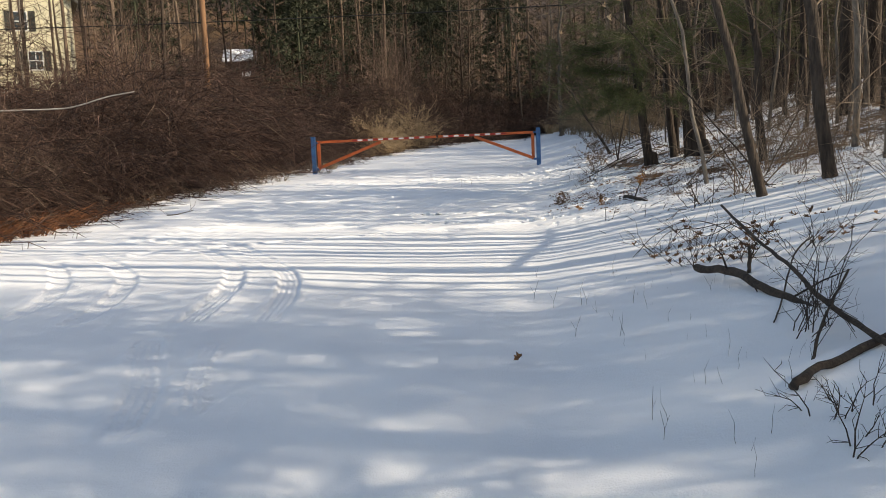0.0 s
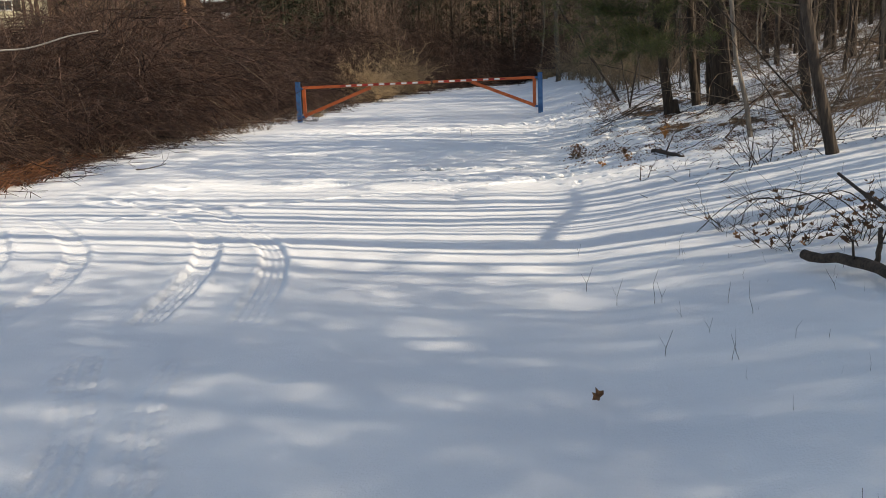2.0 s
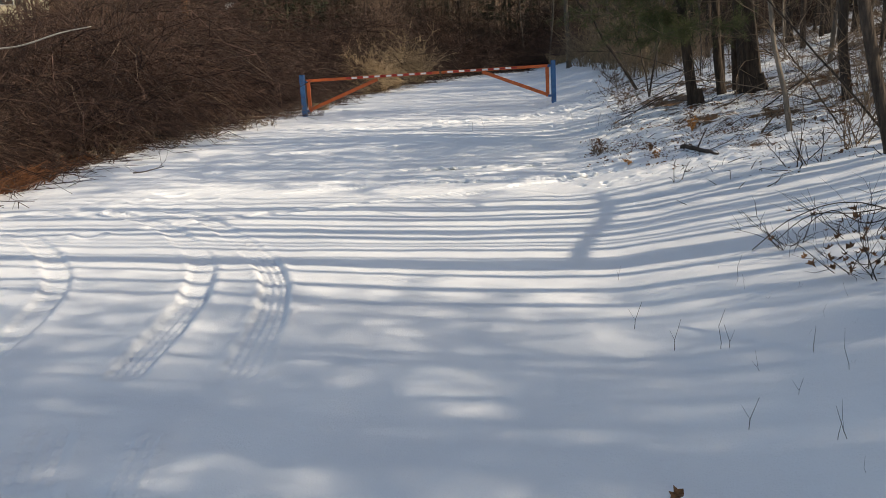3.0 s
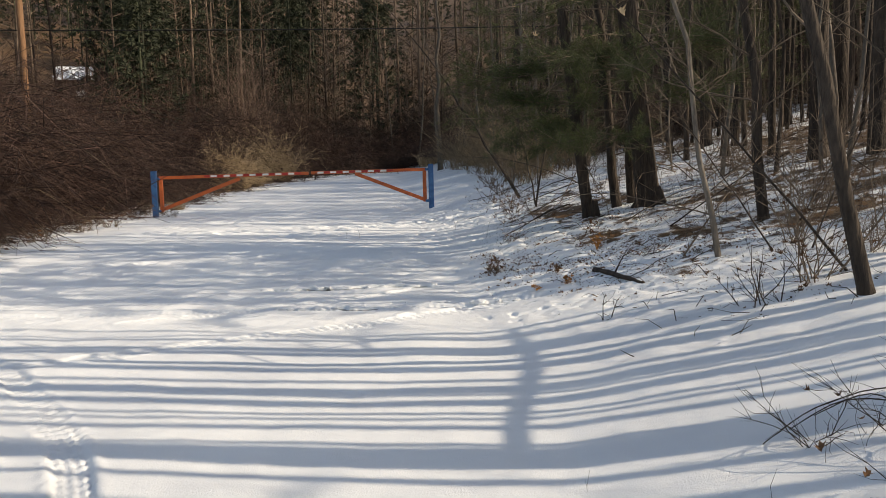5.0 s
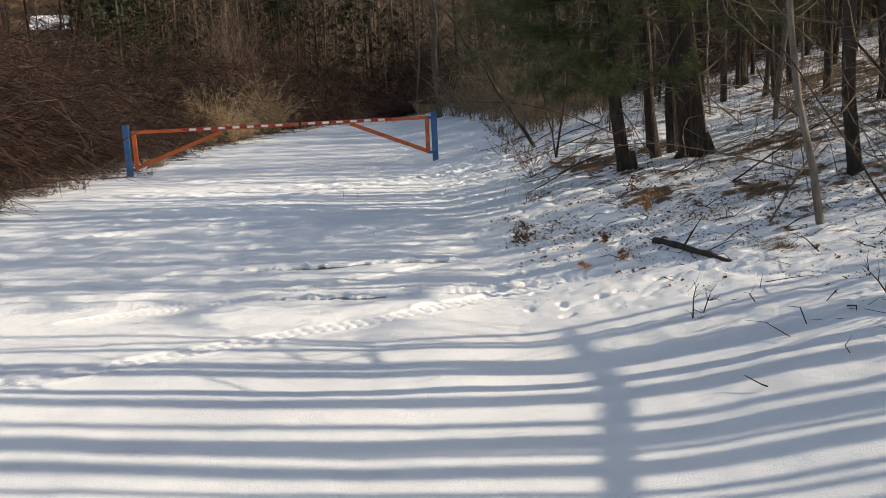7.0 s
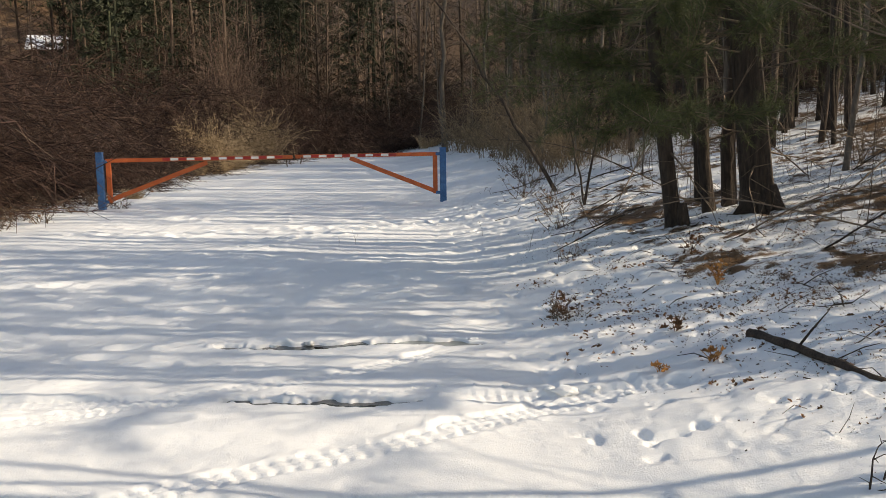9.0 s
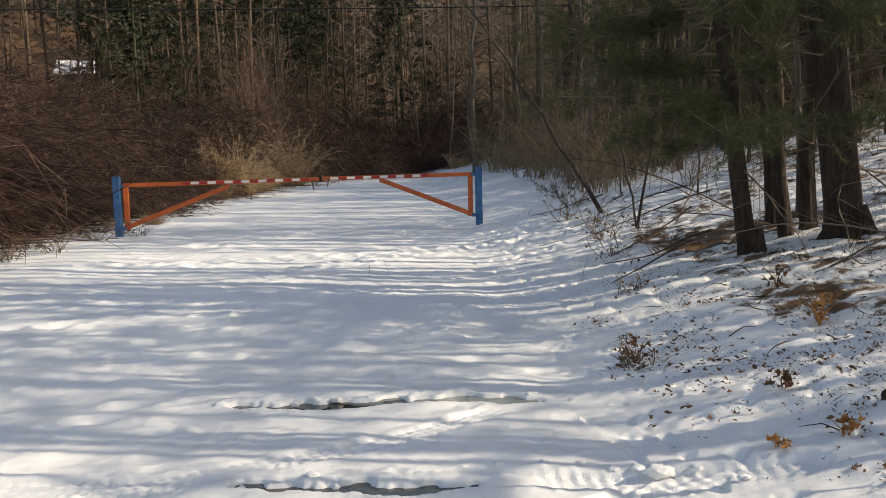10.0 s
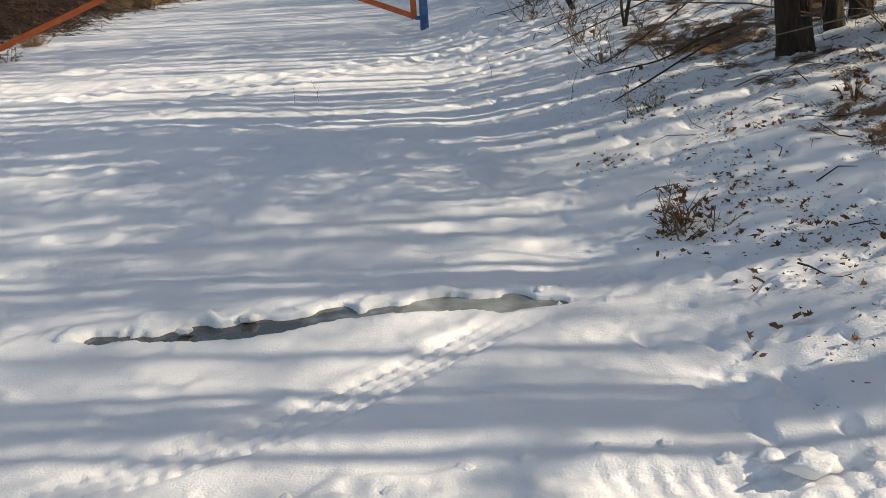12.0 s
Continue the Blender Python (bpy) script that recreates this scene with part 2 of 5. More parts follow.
# ---- ground ----
def value_noise(x, y, size, seed):
    rng = np.random.RandomState(seed)
    t = rng.rand(256, 256)
    u, v = x / size, y / size
    i, j = np.floor(u).astype(int), np.floor(v).astype(int)
    a, b = u - i, v - j
    a, b = a * a * (3 - 2 * a), b * b * (3 - 2 * b)
    i0, j0, i1, j1 = i % 256, j % 256, (i + 1) % 256, (j + 1) % 256
    return (t[i0, j0] * (1 - a) + t[i1, j0] * a) * (1 - b) + (t[i0, j1] * (1 - a) + t[i1, j1] * a) * b - 0.5


def terrain(x, y):
    """The lie of the land without its small relief."""
    x, y = np.asarray(x, float), np.asarray(y, float)
    z = 0.038 * np.clip(y - 16, 0, 10) + 0.026 * np.clip(y - 26, 0, 34) + 0.32 * np.clip(y - 68, 0, 110)
    d = np.clip(x - 1.1, 0, 45)
    z = z + 0.235 * d * d / (d + 0.6)
    d = np.clip(-8 - x, 0, 60)
    z = z + 0.19 * d * d / (d + 3)
    return z


def ground_z(x, y):
    return float(terrain(x, y))


def along(x, y, line):
    """Distance sideways from a line of points, and the way gone along it."""
    best, s_at, gone = np.full(x.shape, 1e9), np.zeros(x.shape), 0.0
    for (ax, ay), (bx, by) in zip(line, line[1:]):
        ux, uy = bx - ax, by - ay
        length = math.hypot(ux, uy)
        ux, uy = ux / length, uy / length
        t = np.clip((x - ax) * ux + (y - ay) * uy, 0, length)
        px, py = x - ax - t * ux, y - ay - t * uy
        d = np.hypot(px, py)
        sign = np.where(px * uy - py * ux >= 0, 1, -1)
        near = d < np.abs(best)
        best, s_at = np.where(near, d * sign, best), np.where(near, gone + t, s_at)
        gone += length
    return best, s_at


def curve_through(pts, steps=8):
    """A smooth line through the given points."""
    out = []
    p = [pts[0], *pts, pts[-1]]
    for i in range(1, len(p) - 2):
        for k in range(steps):
            t = k / steps
            out.append(tuple(0.5 * (2 * p[i][c] + (p[i + 1][c] - p[i - 1][c]) * t + (2 * p[i - 1][c] - 5 * p[i][c] + 4 * p[i + 1][c] - p[i + 2][c]) * t * t
                                    + (3 * p[i][c] - p[i - 1][c] - 3 * p[i + 1][c] + p[i + 2][c]) * t ** 3) for c in range(len(p[i]))))
    return out + [tuple(pts[-1])]


# tyre tracks: line, width, depth
TRACKS = [
    ([(-5.6, 12.3), (-4.44, 11.05), (-3.26, 9.41), (-2.73, 8.08), (-2.55, 7.0)], 0.21, 0.027),
    ([(-6.2, 12.0), (-5.05, 10.9), (-3.9, 9.2), (-3.35, 7.9), (-3.2, 6.8)], 0.21, 0.022),
    ([(-4.3, 12.6), (-3.4, 11.7), (-2.5, 10.4), (-2.03, 9.4), (-1.72, 8.3), (-1.58, 7.0)], 0.22, 0.03),
    ([(-3.6, 12.6), (-2.8, 11.7), (-1.92, 10.3), (-1.4, 9.2), (-1.12, 8.2), (-0.95, 7.0)], 0.22, 0.03),
    ([(-1.62, 6.3), (-1.42, 5.8), (-1.15, 5.2), (-0.95, 4.5)], 0.22, 0.03),
    ([(-1.1, 6.2), (-0.95, 5.5), (-0.7, 4.8)], 0.2, 0.01),
    ([(-4.6, 14.4), (-2.32, 14.28), (-1.22, 14.21), (-0.34, 14.12), (0.62, 14.06), (1.3, 13.93), (2.0, 13.75)], 0.26, 0.06),
    ([(-3.4, 11.4), (-1.01, 12.66), (-0.37, 12.98), (0.55, 13.39), (1.32, 13.86)], 0.22, 0.022),
    ([(-2.4, 13.75), (-0.9, 14.4), (-0.32, 14.62), (0.15, 14.9), (0.67, 15.27), (1.3, 15.68)], 0.22, 0.034),
    ([(0.55, 13.5), (0.83, 13.6), (1.16, 13.71), (1.62, 13.83)], 0.24, 0.034),
]
RUTS = [([(-0.85, 14.15), (-0.45, 14.08), (-0.1, 14.04), (0.2, 14.02), (0.5, 13.99)], 0.2, 0.07), ([(-1.15, 15.63), (-0.56, 15.58), (-0.09, 15.62), (0.5, 15.6), (1.1, 15.44)], 0.22, 0.07)]


def spaced(stops):
    """Grid lines whose step changes along the way: (from, step) stops."""
    out = []
    for (a, step), (b, _) in zip(stops, stops[1:]):
        out += list(np.arange(a, b - step * 0.5, step))
    return np.array(out + [stops[-1][0]])


gx = spaced([(-1500, 300), (-300, 40), (-60, 4), (-20, 0.6), (-8, 0.12), (-4.6, 0.026), (-1.7, 0.016), (2.0, 0.028), (3.4, 0.05), (5.4, 0.2), (14, 0.8), (40, 5), (100, 40), (300, 300), (1500, 1)])
gy = spaced([(-1500, 300), (-300, 40), (-60, 5), (-10, 0.8), (2, 0.08), (4.4, 0.026), (12.4, 0.02), (13.4, 0.016), (15.9, 0.05), (27, 0.15), (42, 0.8), (70, 5), (140, 40), (300, 300), (1500, 1)])
X, Y = np.meshgrid(gx, gy)
Z = terrain(X, Y)
near = (np.abs(X) < 14) & (Y > -2) & (Y < 60)
xs, ys = X[near], Y[near]
relief = 0.05 * value_noise(xs, ys, 1.7, 1) + 0.018 * value_noise(xs, ys, 0.55, 2) + 0.007 * value_noise(xs, ys, 0.16, 3)
churn = np.clip((ys - 12) / 3, 0, 1) * np.clip((30 - ys) / 4, 0, 1)
bank = np.clip((xs - 1.2) / 1.5, 0, 1)
relief += churn * (0.022 * value_noise(xs, ys, 0.4, 4) + 0.013 * value_noise(xs, ys, 0.12, 5) + 0.009 * value_noise(xs, ys, 0.055, 45)) + bank * np.clip((ys - 9) / 3, 0, 1) * (0.045 * value_noise(xs, ys, 0.45, 6) + 0.03 * value_noise(xs, ys, 0.15, 8) + 0.016 * value_noise(xs, ys, 0.07, 41))
pits = np.clip(value_noise(xs, ys, 0.12, 31) + 0.6 * value_noise(xs, ys, 0.06, 32) - 0.24, 0, 1)
spread_pits = np.clip((xs - 0.9) / 0.8, 0, 1) * np.clip((ys - 12.3) / 0.8, 0, 1) * np.clip((28 - ys) / 4, 0, 1)
relief -= 0.15 * pits * spread_pits
for line, width, deep in TRACKS:
    d, s = along(xs, ys, curve_through(line))
    wob = d + 0.02 * value_noise(xs, ys, 0.3, 9)
    inside = np.clip((width / 2 - np.abs(wob)) / 0.025, 0, 1)
    rim = np.exp(-((np.abs(wob) - width / 2 - 0.03) / 0.03) ** 2)
    cuts = np.clip(np.sin((s + 0.25 * np.abs(d)) * 2 * math.pi / (0.075 if deep > 0.033 else 0.1)) * 2.2 + 0.5, -1, 1)
    rows = 0.55 * np.cos(d * 2 * math.pi / (width / 4.0)) + 0.55 * cuts * np.clip(0.35 + np.abs(d) / width * 2, 0, 1)
    worn = np.clip(0.95 + 0.9 * value_noise(xs, ys, 0.8, 12), 0.6, 1)
    crisp = deep > 0.033     # fresh prints keep their lugs
    if crisp:
        worn = np.clip(worn + 0.3, 0.7, 1)
        rows = rows * 0.8
        rim = 0.4 * rim * (1 + 0.2 * cuts)
    relief = relief * (1 - (0.95 if crisp else 0.8) * inside) + worn * (-0.6 * deep * inside + 0.014 * rows * inside + 0.4 * deep * rim * (0.6 + 0.8 * value_noise(xs, ys, 0.1, 13) + 1.2 * value_noise(xs, ys, 0.05, 43)))
for line, width, deep in RUTS:
    d, s = along(xs, ys, curve_through(line))
    wide = width * np.clip(0.4 + s / 1.3, 0, 1) * np.clip((s.max() - s) / 0.35, 0, 1) * (0.9 + 0.7 * value_noise(xs, ys, 0.33, 17))
    ragged = d + np.where(d < 0, 1.0, 0.25) * (0.11 * value_noise(xs, ys, 0.25, 14) + 0.13 * value_noise(xs, ys, 0.09, 15) + 0.05 * value_noise(xs, ys, 0.045, 44))
    inside = np.clip((wide / 2 - np.abs(ragged)) / 0.032, 0, 1)
    shore = np.exp(-(d / 0.28) ** 4)
    lip = np.exp(-((ragged + wide / 2 + 0.08) / 0.06) ** 2)
    relief = relief * (1 - shore) + shore * np.clip(relief, 0.0, 0.03)
    relief = relief * (1 - inside) - deep * inside + 0.036 * lip * (0.5 + 1.0 * value_noise(xs, ys, 0.21, 16) + 0.7 * value_noise(xs, ys, 0.06, 42))
# footprints
steps = []
for i in range(26):
    steps.append((-5.2 + i * 0.32 + R.uniform(-0.1, 0.1), 22.3 + 0.1 * math.sin(i * 0.7) + (0.12 if i % 2 else -0.12) + i * 0.03, R.uniform(0.5, 1.2)))
for i in range(16):
    steps.append((-1.5 + i * 0.25, 21.5 + i * 0.13 + (0.1 if i % 2 else -0.1), R.uniform(0.5, 1.2)))
for i in range(40):
    steps.append((R.uniform(-4.5, 2.6), R.uniform(17.5, 26.5), R.uniform(0.4, 1.0)))
for i in range(22):
    steps.append((R.uniform(-5, 1.5), R.uniform(12.5, 17.5), R.uniform(0.25, 0.7)))
for i in range(14):
    steps.append((R.uniform(-6, -3.4), R.uniform(10.5, 14.5), R.uniform(0.4, 1.0)))
for fx, fy, w in steps:
    r2 = ((xs - fx) / 0.15) ** 2 + ((ys - fy) / 0.09) ** 2
    close = r2 < 9
    relief[close] += w * (-0.05 * np.exp(-r2[close] * 1.4) + 0.028 * np.exp(-((np.sqrt(r2[close]) - 1.5) / 0.4) ** 2))
Z[near] += relief
ground_me = bpy.data.meshes.new("ground")
nx, ny = len(gx), len(gy)
idx = np.arange(nx * ny).reshape(ny, nx)
quads = np.stack([idx[:-1, :-1], idx[:-1, 1:], idx[1:, 1:], idx[1:, :-1]], -1).reshape(-1, 4)
ground_me.from_pydata(np.stack([X, Y, Z], -1).reshape(-1, 3).tolist(), [], quads.tolist())
ground_me.materials.append(SNOW)
ground_me.polygons.foreach_set("use_smooth", [True] * len(ground_me.polygons))
lit = np.clip((X - 1.9) / 1.6, 0, 1) * np.clip((Y - 10.5) / 2.5, 0, 1) * np.clip((26 - Y) / 4, 0, 1)
lit = lit * (0.5 + 0.5 * value_noise(X, Y, 1.1, 21) + 0.25 * value_noise(X, Y, 0.3, 22))
left = np.clip((-6.9 - X + 0.9 * value_noise(X, Y, 0.7, 23)) / 0.7, 0, 1) * np.clip((Y - 8) / 3, 0, 1)
wood = np.clip((X - 3.6) / 3, 0, 1) * np.clip((Y - 5) / 4, 0, 1) * (0.38 + 0.15 * np.clip((Y - 16) / 4, 0, 1) + 0.35 * value_noise(X, Y, 1.4, 24))
far = np.clip((Y - 48) / 6, 0, 1) * 0.55 + np.clip((Y - 60) / 10, 0, 1) * 0.4
lit = np.maximum(np.maximum(np.maximum(lit, wood), left * 0.62), far)
att = ground_me.attributes.new("litter", "FLOAT", "POINT")
att.data.foreach_set("value", np.clip(lit, 0, 1).astype(np.float32).ravel())
ground = tagged(new("ground", ground_me), "snow-covered track and wooded banks with tyre tracks", "ground", kind="structure")


# ---- trees ----
def bare_tree(height, radius, lean=(0, 0), bend=(0, 0), limbs=30, reach=2.2, start=0.2, bark=None, label="slender bare deciduous tree on the snowy bank", twigs=5, m=None, group="bare trees in the wood", singles=7, sides=9, crook=1.0):
    """A bare tree: a tapered, slightly crooked trunk, its main limbs, and a rest of fine twigs."""
    ob = thing("bare_tree", label, "tree", m, group)
    trunk, rest = Shape(), Shape()
    pts, rad = [], []
    wob = [crook * R.uniform(-1, 1) for _ in range(8)]
    count = 12
    for i in range(count):
        t = i / (count - 1)
        pts.append(Vector((lean[0] * t + bend[0] * t * t + 0.01 * height * wob[i % 8] * min(1, 4 * t), lean[1] * t + bend[1] * t * t + 0.01 * height * wob[(i + 3) % 8] * min(1, 4 * t), height * t - 0.12)))
        rad.append(radius * R.uniform(0.94, 1.06) * (1 - 0.86 * t) * (1 + 0.3 * math.exp(-t * height / 0.15)))
    trunk.tube([pts[0], pts[0].lerp(pts[1], 0.25), *pts[1:]], [rad[0], radius * 1.02, *rad[1:]], sides)
    part("trunk", trunk, bark or BARK, ob)
    for n in range(limbs):
        s = Shape() if n < singles else rest
        t = R.uniform(start, 0.7) if n < singles else R.uniform(start, 0.97)
        k = min(int(t * (count - 1)), count - 2)
        p = pts[k].lerp(pts[k + 1], t * (count - 1) - k)
        a = R.uniform(0, 2 * math.pi)
        length = reach * R.uniform(0.6 if n < singles else 0.4, 1.0) * (1.1 - 0.6 * t)
        way = Vector((math.cos(a), math.sin(a), R.uniform(0.15, 0.9))).normalized()
        line = [p]
        for i in range(5):
            way = (way + rv(0.28) + Vector((0, 0, 0.08))).normalized()
            line.append(line[-1] + way * length / 5)
        r0 = max(0.005, radius * 0.26 * (1 - 0.7 * t) * R.uniform(0.6, 1.1))
        s.tube(line, [r0 * (1 - 0.8 * i / 5) for i in range(6)], 4, False)
        for _ in range(twigs):
            j = R.randint(1, 4)
            q, w = line[j], (line[j + 1] - line[j]).normalized()
            w2 = (w + rv(0.9)).normalized()
            l2 = length * R.uniform(0.18, 0.45)
            mid = q + w2 * l2 * 0.5 + rv(0.05 * l2)
            s.tube([q, mid, mid + (w2 + rv(0.4)).normalized() * l2 * 0.5], [r0 * 0.42, r0 * 0.3, r0 * 0.12], 3, False)
        if n < singles:
            part("limb", s, TWIG, ob)
    if limbs > singles:
        tagged(part("twig_mass", rest, TWIG, ob), kind="stuff")
    return ob


def needle_spray(shape, p, way, length, tufts, needles, size, width):
    for i in range(tufts):
        q = p + way * length * (i + R.random()) / tufts + rv(0.05)
        for _ in range(needles):
            w = (way * 0.5 + rv(1.0)).normalized()
            side = w.cross(rv(1.0))
            if side.length < 1e-3:
                continue
            shape.blade(q, q + w * size * R.uniform(0.6, 1.2), width, side.normalized())


def bough(limb, crown, p, a, rise, l, r0, sprays, tufts=6, needles=9, size=0.13, width=0.009):
    """One pine branch with its needle sprays."""
    line = [p]
    way = Vector((math.cos(a), math.sin(a), rise))
    for i in range(5):
        way = (way + rv(0.12) + Vector((0, 0, -0.03 if i < 3 else 0.1))).normalized()
        line.append(line[-1] + way * l / 5)
    limb.tube(line, [r0 * (1 - 0.75 * i / 5) for i in range(6)], 4, False)
    for i in range(sprays):
        f = R.uniform(1.1, 4.99)
        q = line[int(f)].lerp(line[int(f) + 1], f - int(f))
        w = ((line[int(f) + 1] - line[int(f)]).normalized() + rv(0.8) + Vector((0, 0, 0.1))).normalized()
        tl = l * R.uniform(0.14, 0.32)
        limb.tube([q, q + w * tl], [0.006, 0.003], 3, False)
        needle_spray(crown, q, w, tl * 1.1, tufts, needles, size, width)


def pine_tree(height, radius, lean=(0, 0), first=1.3, reach=2.6, whorls=14, m=None, dense=1.0, label="tall white pine with soft green needles", dead=6, low=()):
    """low: boughs built singly, as (height, azimuth in degrees, length)."""
    ob = thing("pine_tree", label, "tree", m, "pines in the wood")
    trunk, crown, limb = Shape(), Shape(), Shape()
    count = 12
    pts = [Vector((lean[0] * t + 0.03 * math.sin(7 * t + radius * 50), lean[1] * t + 0.03 * math.cos(6 * t), height * t - 0.15)) for t in (i / (count - 1) for i in range(count))]
    trunk.tube([pts[0], pts[0].lerp(pts[1], 0.3), *pts[1:]], [radius * 1.35, *(radius * (1 - 0.9 * i / (count - 1)) for i in range(count))], 12)
    for i in range(5):
        a = i * 1.26 + R.random()
        w = Vector((math.cos(a), math.sin(a), 0))
        trunk.tube([Vector((0, 0, 0.3)) + w * radius * 0.45, w * radius * 0.95 + Vector((0, 0, 0.08)), w * radius * 1.7 - Vector((0, 0, 0.08))], [radius * 0.42, radius * 0.4, radius * 0.2], 6)
    part("trunk", trunk, BARK, ob)
    for z, a, l in low:
        s, c = Shape(), Shape()
        bough(s, c, Vector((lean[0] * z / height, lean[1] * z / height, z)), radians(a), R.uniform(-0.02, 0.14), l, 0.016, 22, 8, 16, 0.12, 0.0042)
        one = part("bough", s, TWIG, ob)
        tagged(part("needle_spray", c, NEEDLE, one, "soft green pine needles"), kind="stuff")
    for k in range(whorls):
        t = (first + (height - first) * (k + R.random() * 0.6) / whorls) / height
        p = Vector((lean[0] * t, lean[1] * t, height * t))
        long = reach * (1.0 - 0.7 * t) * R.uniform(0.8, 1.15)
        for j in range(5):
            a = j * 1.257 + k * 0.7 + R.uniform(-0.3, 0.3)
            bough(limb, crown, p, a, R.uniform(-0.12, 0.25), long * R.uniform(0.65, 1.1), max(0.008, radius * 0.14 * (1 - t)), int(9 * dense))
    # dead lower branches
    for _ in range(dead):
        s = Shape()
        z = R.uniform(0.5, first + 1.2)
        a = R.uniform(0, 6.28)
        line = [Vector((lean[0] * z / height, lean[1] * z / height, z))]
        way = Vector((math.cos(a), math.sin(a), R.uniform(-0.35, 0.1)))
        l = R.uniform(0.8, 2.0)
        for i in range(5):
            way = (way + rv(0.2) - Vector((0, 0, 0.05))).normalized()
            line.append(line[-1] + way * l / 5)
        s.tube(line, [0.014 * (1 - 0.8 * i / 5) for i in range(6)], 4, False)
        for _ in range(6):
            j = R.randint(1, 4)
            w = (way + rv(0.9)).normalized()
            s.tube([line[j], line[j] + w * l * 0.25], [0.005, 0.002], 3, False)
        part("dead_limb", s, TWIG, ob)
    tagged(part("branch_mass", limb, TWIG, ob), kind="stuff")
    tagged(part("crown", crown, NEEDLE, ob, "soft dark green pine needles"), kind="stuff")
    return ob


def at_ground(x, y, turn=0.0, size=1.0, sink=0.03):
    return Matrix.Translation((x, y, ground_z(x, y) - sink)) @ Matrix.Rotation(turn, 4, "Z") @ Matrix.Scale(size, 4)


# trees seen singly, on the bank
LOW_A = [(R.uniform(1.1, 2.6), R.uniform(140, 250), R.uniform(1.0, 1.9)) for _ in range(13)] + [(R.uniform(1.2, 2.6), R.uniform(250, 330), R.uniform(1.0, 1.8)) for _ in range(5)]
LOW_BIG = [(R.uniform(1.6, 3.4), R.uniform(150, 345), R.uniform(1.4, 2.6)) for _ in range(14)]
LOW_C = [(R.uniform(1.6, 3.2), R.uniform(190, 330), R.uniform(0.7, 1.2)) for _ in range(2)]
pine_a = pine_tree(11, 0.098, (-1.6, 0.1), 2.6, 1.6, 9, at_ground(3.78, 18.5), 0.5, "slim pine with low green boughs over the snow", 14, LOW_A)
pine_big = pine_tree(17, 0.19, (-1.8, 0.2), 3.4, 2.2, 10, at_ground(4.7, 18.3), 0.4, "thick-trunked white pine on the bank", 22, LOW_BIG)
pine_c = pine_tree(8, 0.06, (-0.3, 0.2), 5.6, 0.7, 2, at_ground(7.3, 13.2), 0.3, "young pine with drooping dark boughs", 4, LOW_C)
bare_tree(9, 0.085, (-0.9, 0.3), limbs=26, m=at_ground(4.31, 18.85), start=0.1)
bare_tree(10, 0.095, (-0.3, 0.2), limbs=26, m=at_ground(4.62, 19.0), start=0.1)
bare_tree(9, 0.065, (-0.5, 0.3), limbs=18, m=at_ground(4.5, 19.7), start=0.3)
bare_tree(6.5, 0.034, (-1.0, 0.0), (-0.5, 0.3), 26, 1.5, 0.12, BARK_PALE, "thin crooked pale sapling on the bank", m=at_ground(3.8, 13.3))
leaning = bare_tree(9.5, 0.06, (-2.2, 0.2), (-0.8, 0.2), 30, 2.0, 0.18, BARK, "leaning grey-brown tree on the bank", m=at_ground(3.9, 10.75))
bare_tree(11, 0.082, (-1.6, 0.3), (0.3, 0), 30, 2.0, 0.12, BARK, m=at_ground(4.72, 10.95))
bare_tree(10, 0.07, (-0.8, 0.2), (-0.2, 0), 26, 1.8, 0.1, BARK, m=at_ground(5.05, 14.95))
bare_tree(10, 0.05, (-0.1, 0.2), (0.2, 0), 26, 1.8, 0.1, BARK_PALE, m=at_ground(5.96, 13.6))
bare_tree(9, 0.034, (0.2, 0), (-0.2, 0), 26, 1.6, 0.1, BARK_PALE, m=at_ground(5.5, 11.4))
bare_tree(3.4, 0.013, (-2.6, 0.6), (-0.3, 0), 9, 0.8, 0.25, BARK, "thin dead sapling leaning low over the bank", m=at_ground(4.25, 11.5), crook=0.6)
bare_tree(2.4, 0.01, (-1.5, 0.1), (-0.2, 0.1), 8, 0.6, 0.25, BARK, "thin dead sapling leaning low over the bank", m=at_ground(4.3, 13.0), crook=0.6)
bare_tree(4.8, 0.04, (-2.7, -0.2), (-0.6, 0), 18, 1.2, 0.2, BARK, "sapling leaning out over the track", m=at_ground(3.55, 24.0))
bare_tree(11, 0.12, (0.0, 0), (0.1, 0), 20, 1.8, 0.3, BARK_PALE, m=at_ground(3.1, 42.5))
bare_tree(3.6, 0.022, (0.5, -0.1), (0.2, 0), 16, 0.9, 0.2, BARK, m=at_ground(3.4, 21.6))
bare_tree(3.2, 0.018, (-0.5, 0.1), (-0.2, 0), 16, 0.9, 0.2, BARK, m=at_ground(3.45, 21.65))

# a tree added out of view so that its limb throws the crooked shadow over the track
forked = bare_tree(12, 0.2, (0.1, 0.0), (0.1, 0), 8, 1.4, 0.7, BARK, "bare tree out of view, its side limb placed to throw a shadow", m=at_ground(6.5, 8.0), crook=0.3)
s = Shape()
s.tube([Vector((0.0, 0.0, 2.28)), Vector((0.02, 0.6, 2.25)), Vector((0.14, 1.2, 2.24)), Vector((0.32, 1.9, 2.25)), Vector((0.4, 2.55, 2.27)), Vector((0.46, 3.3, 2.31))], [0.05, 0.042, 0.04, 0.039, 0.036, 0.024], 8)
part("limb", s, BARK, forked)

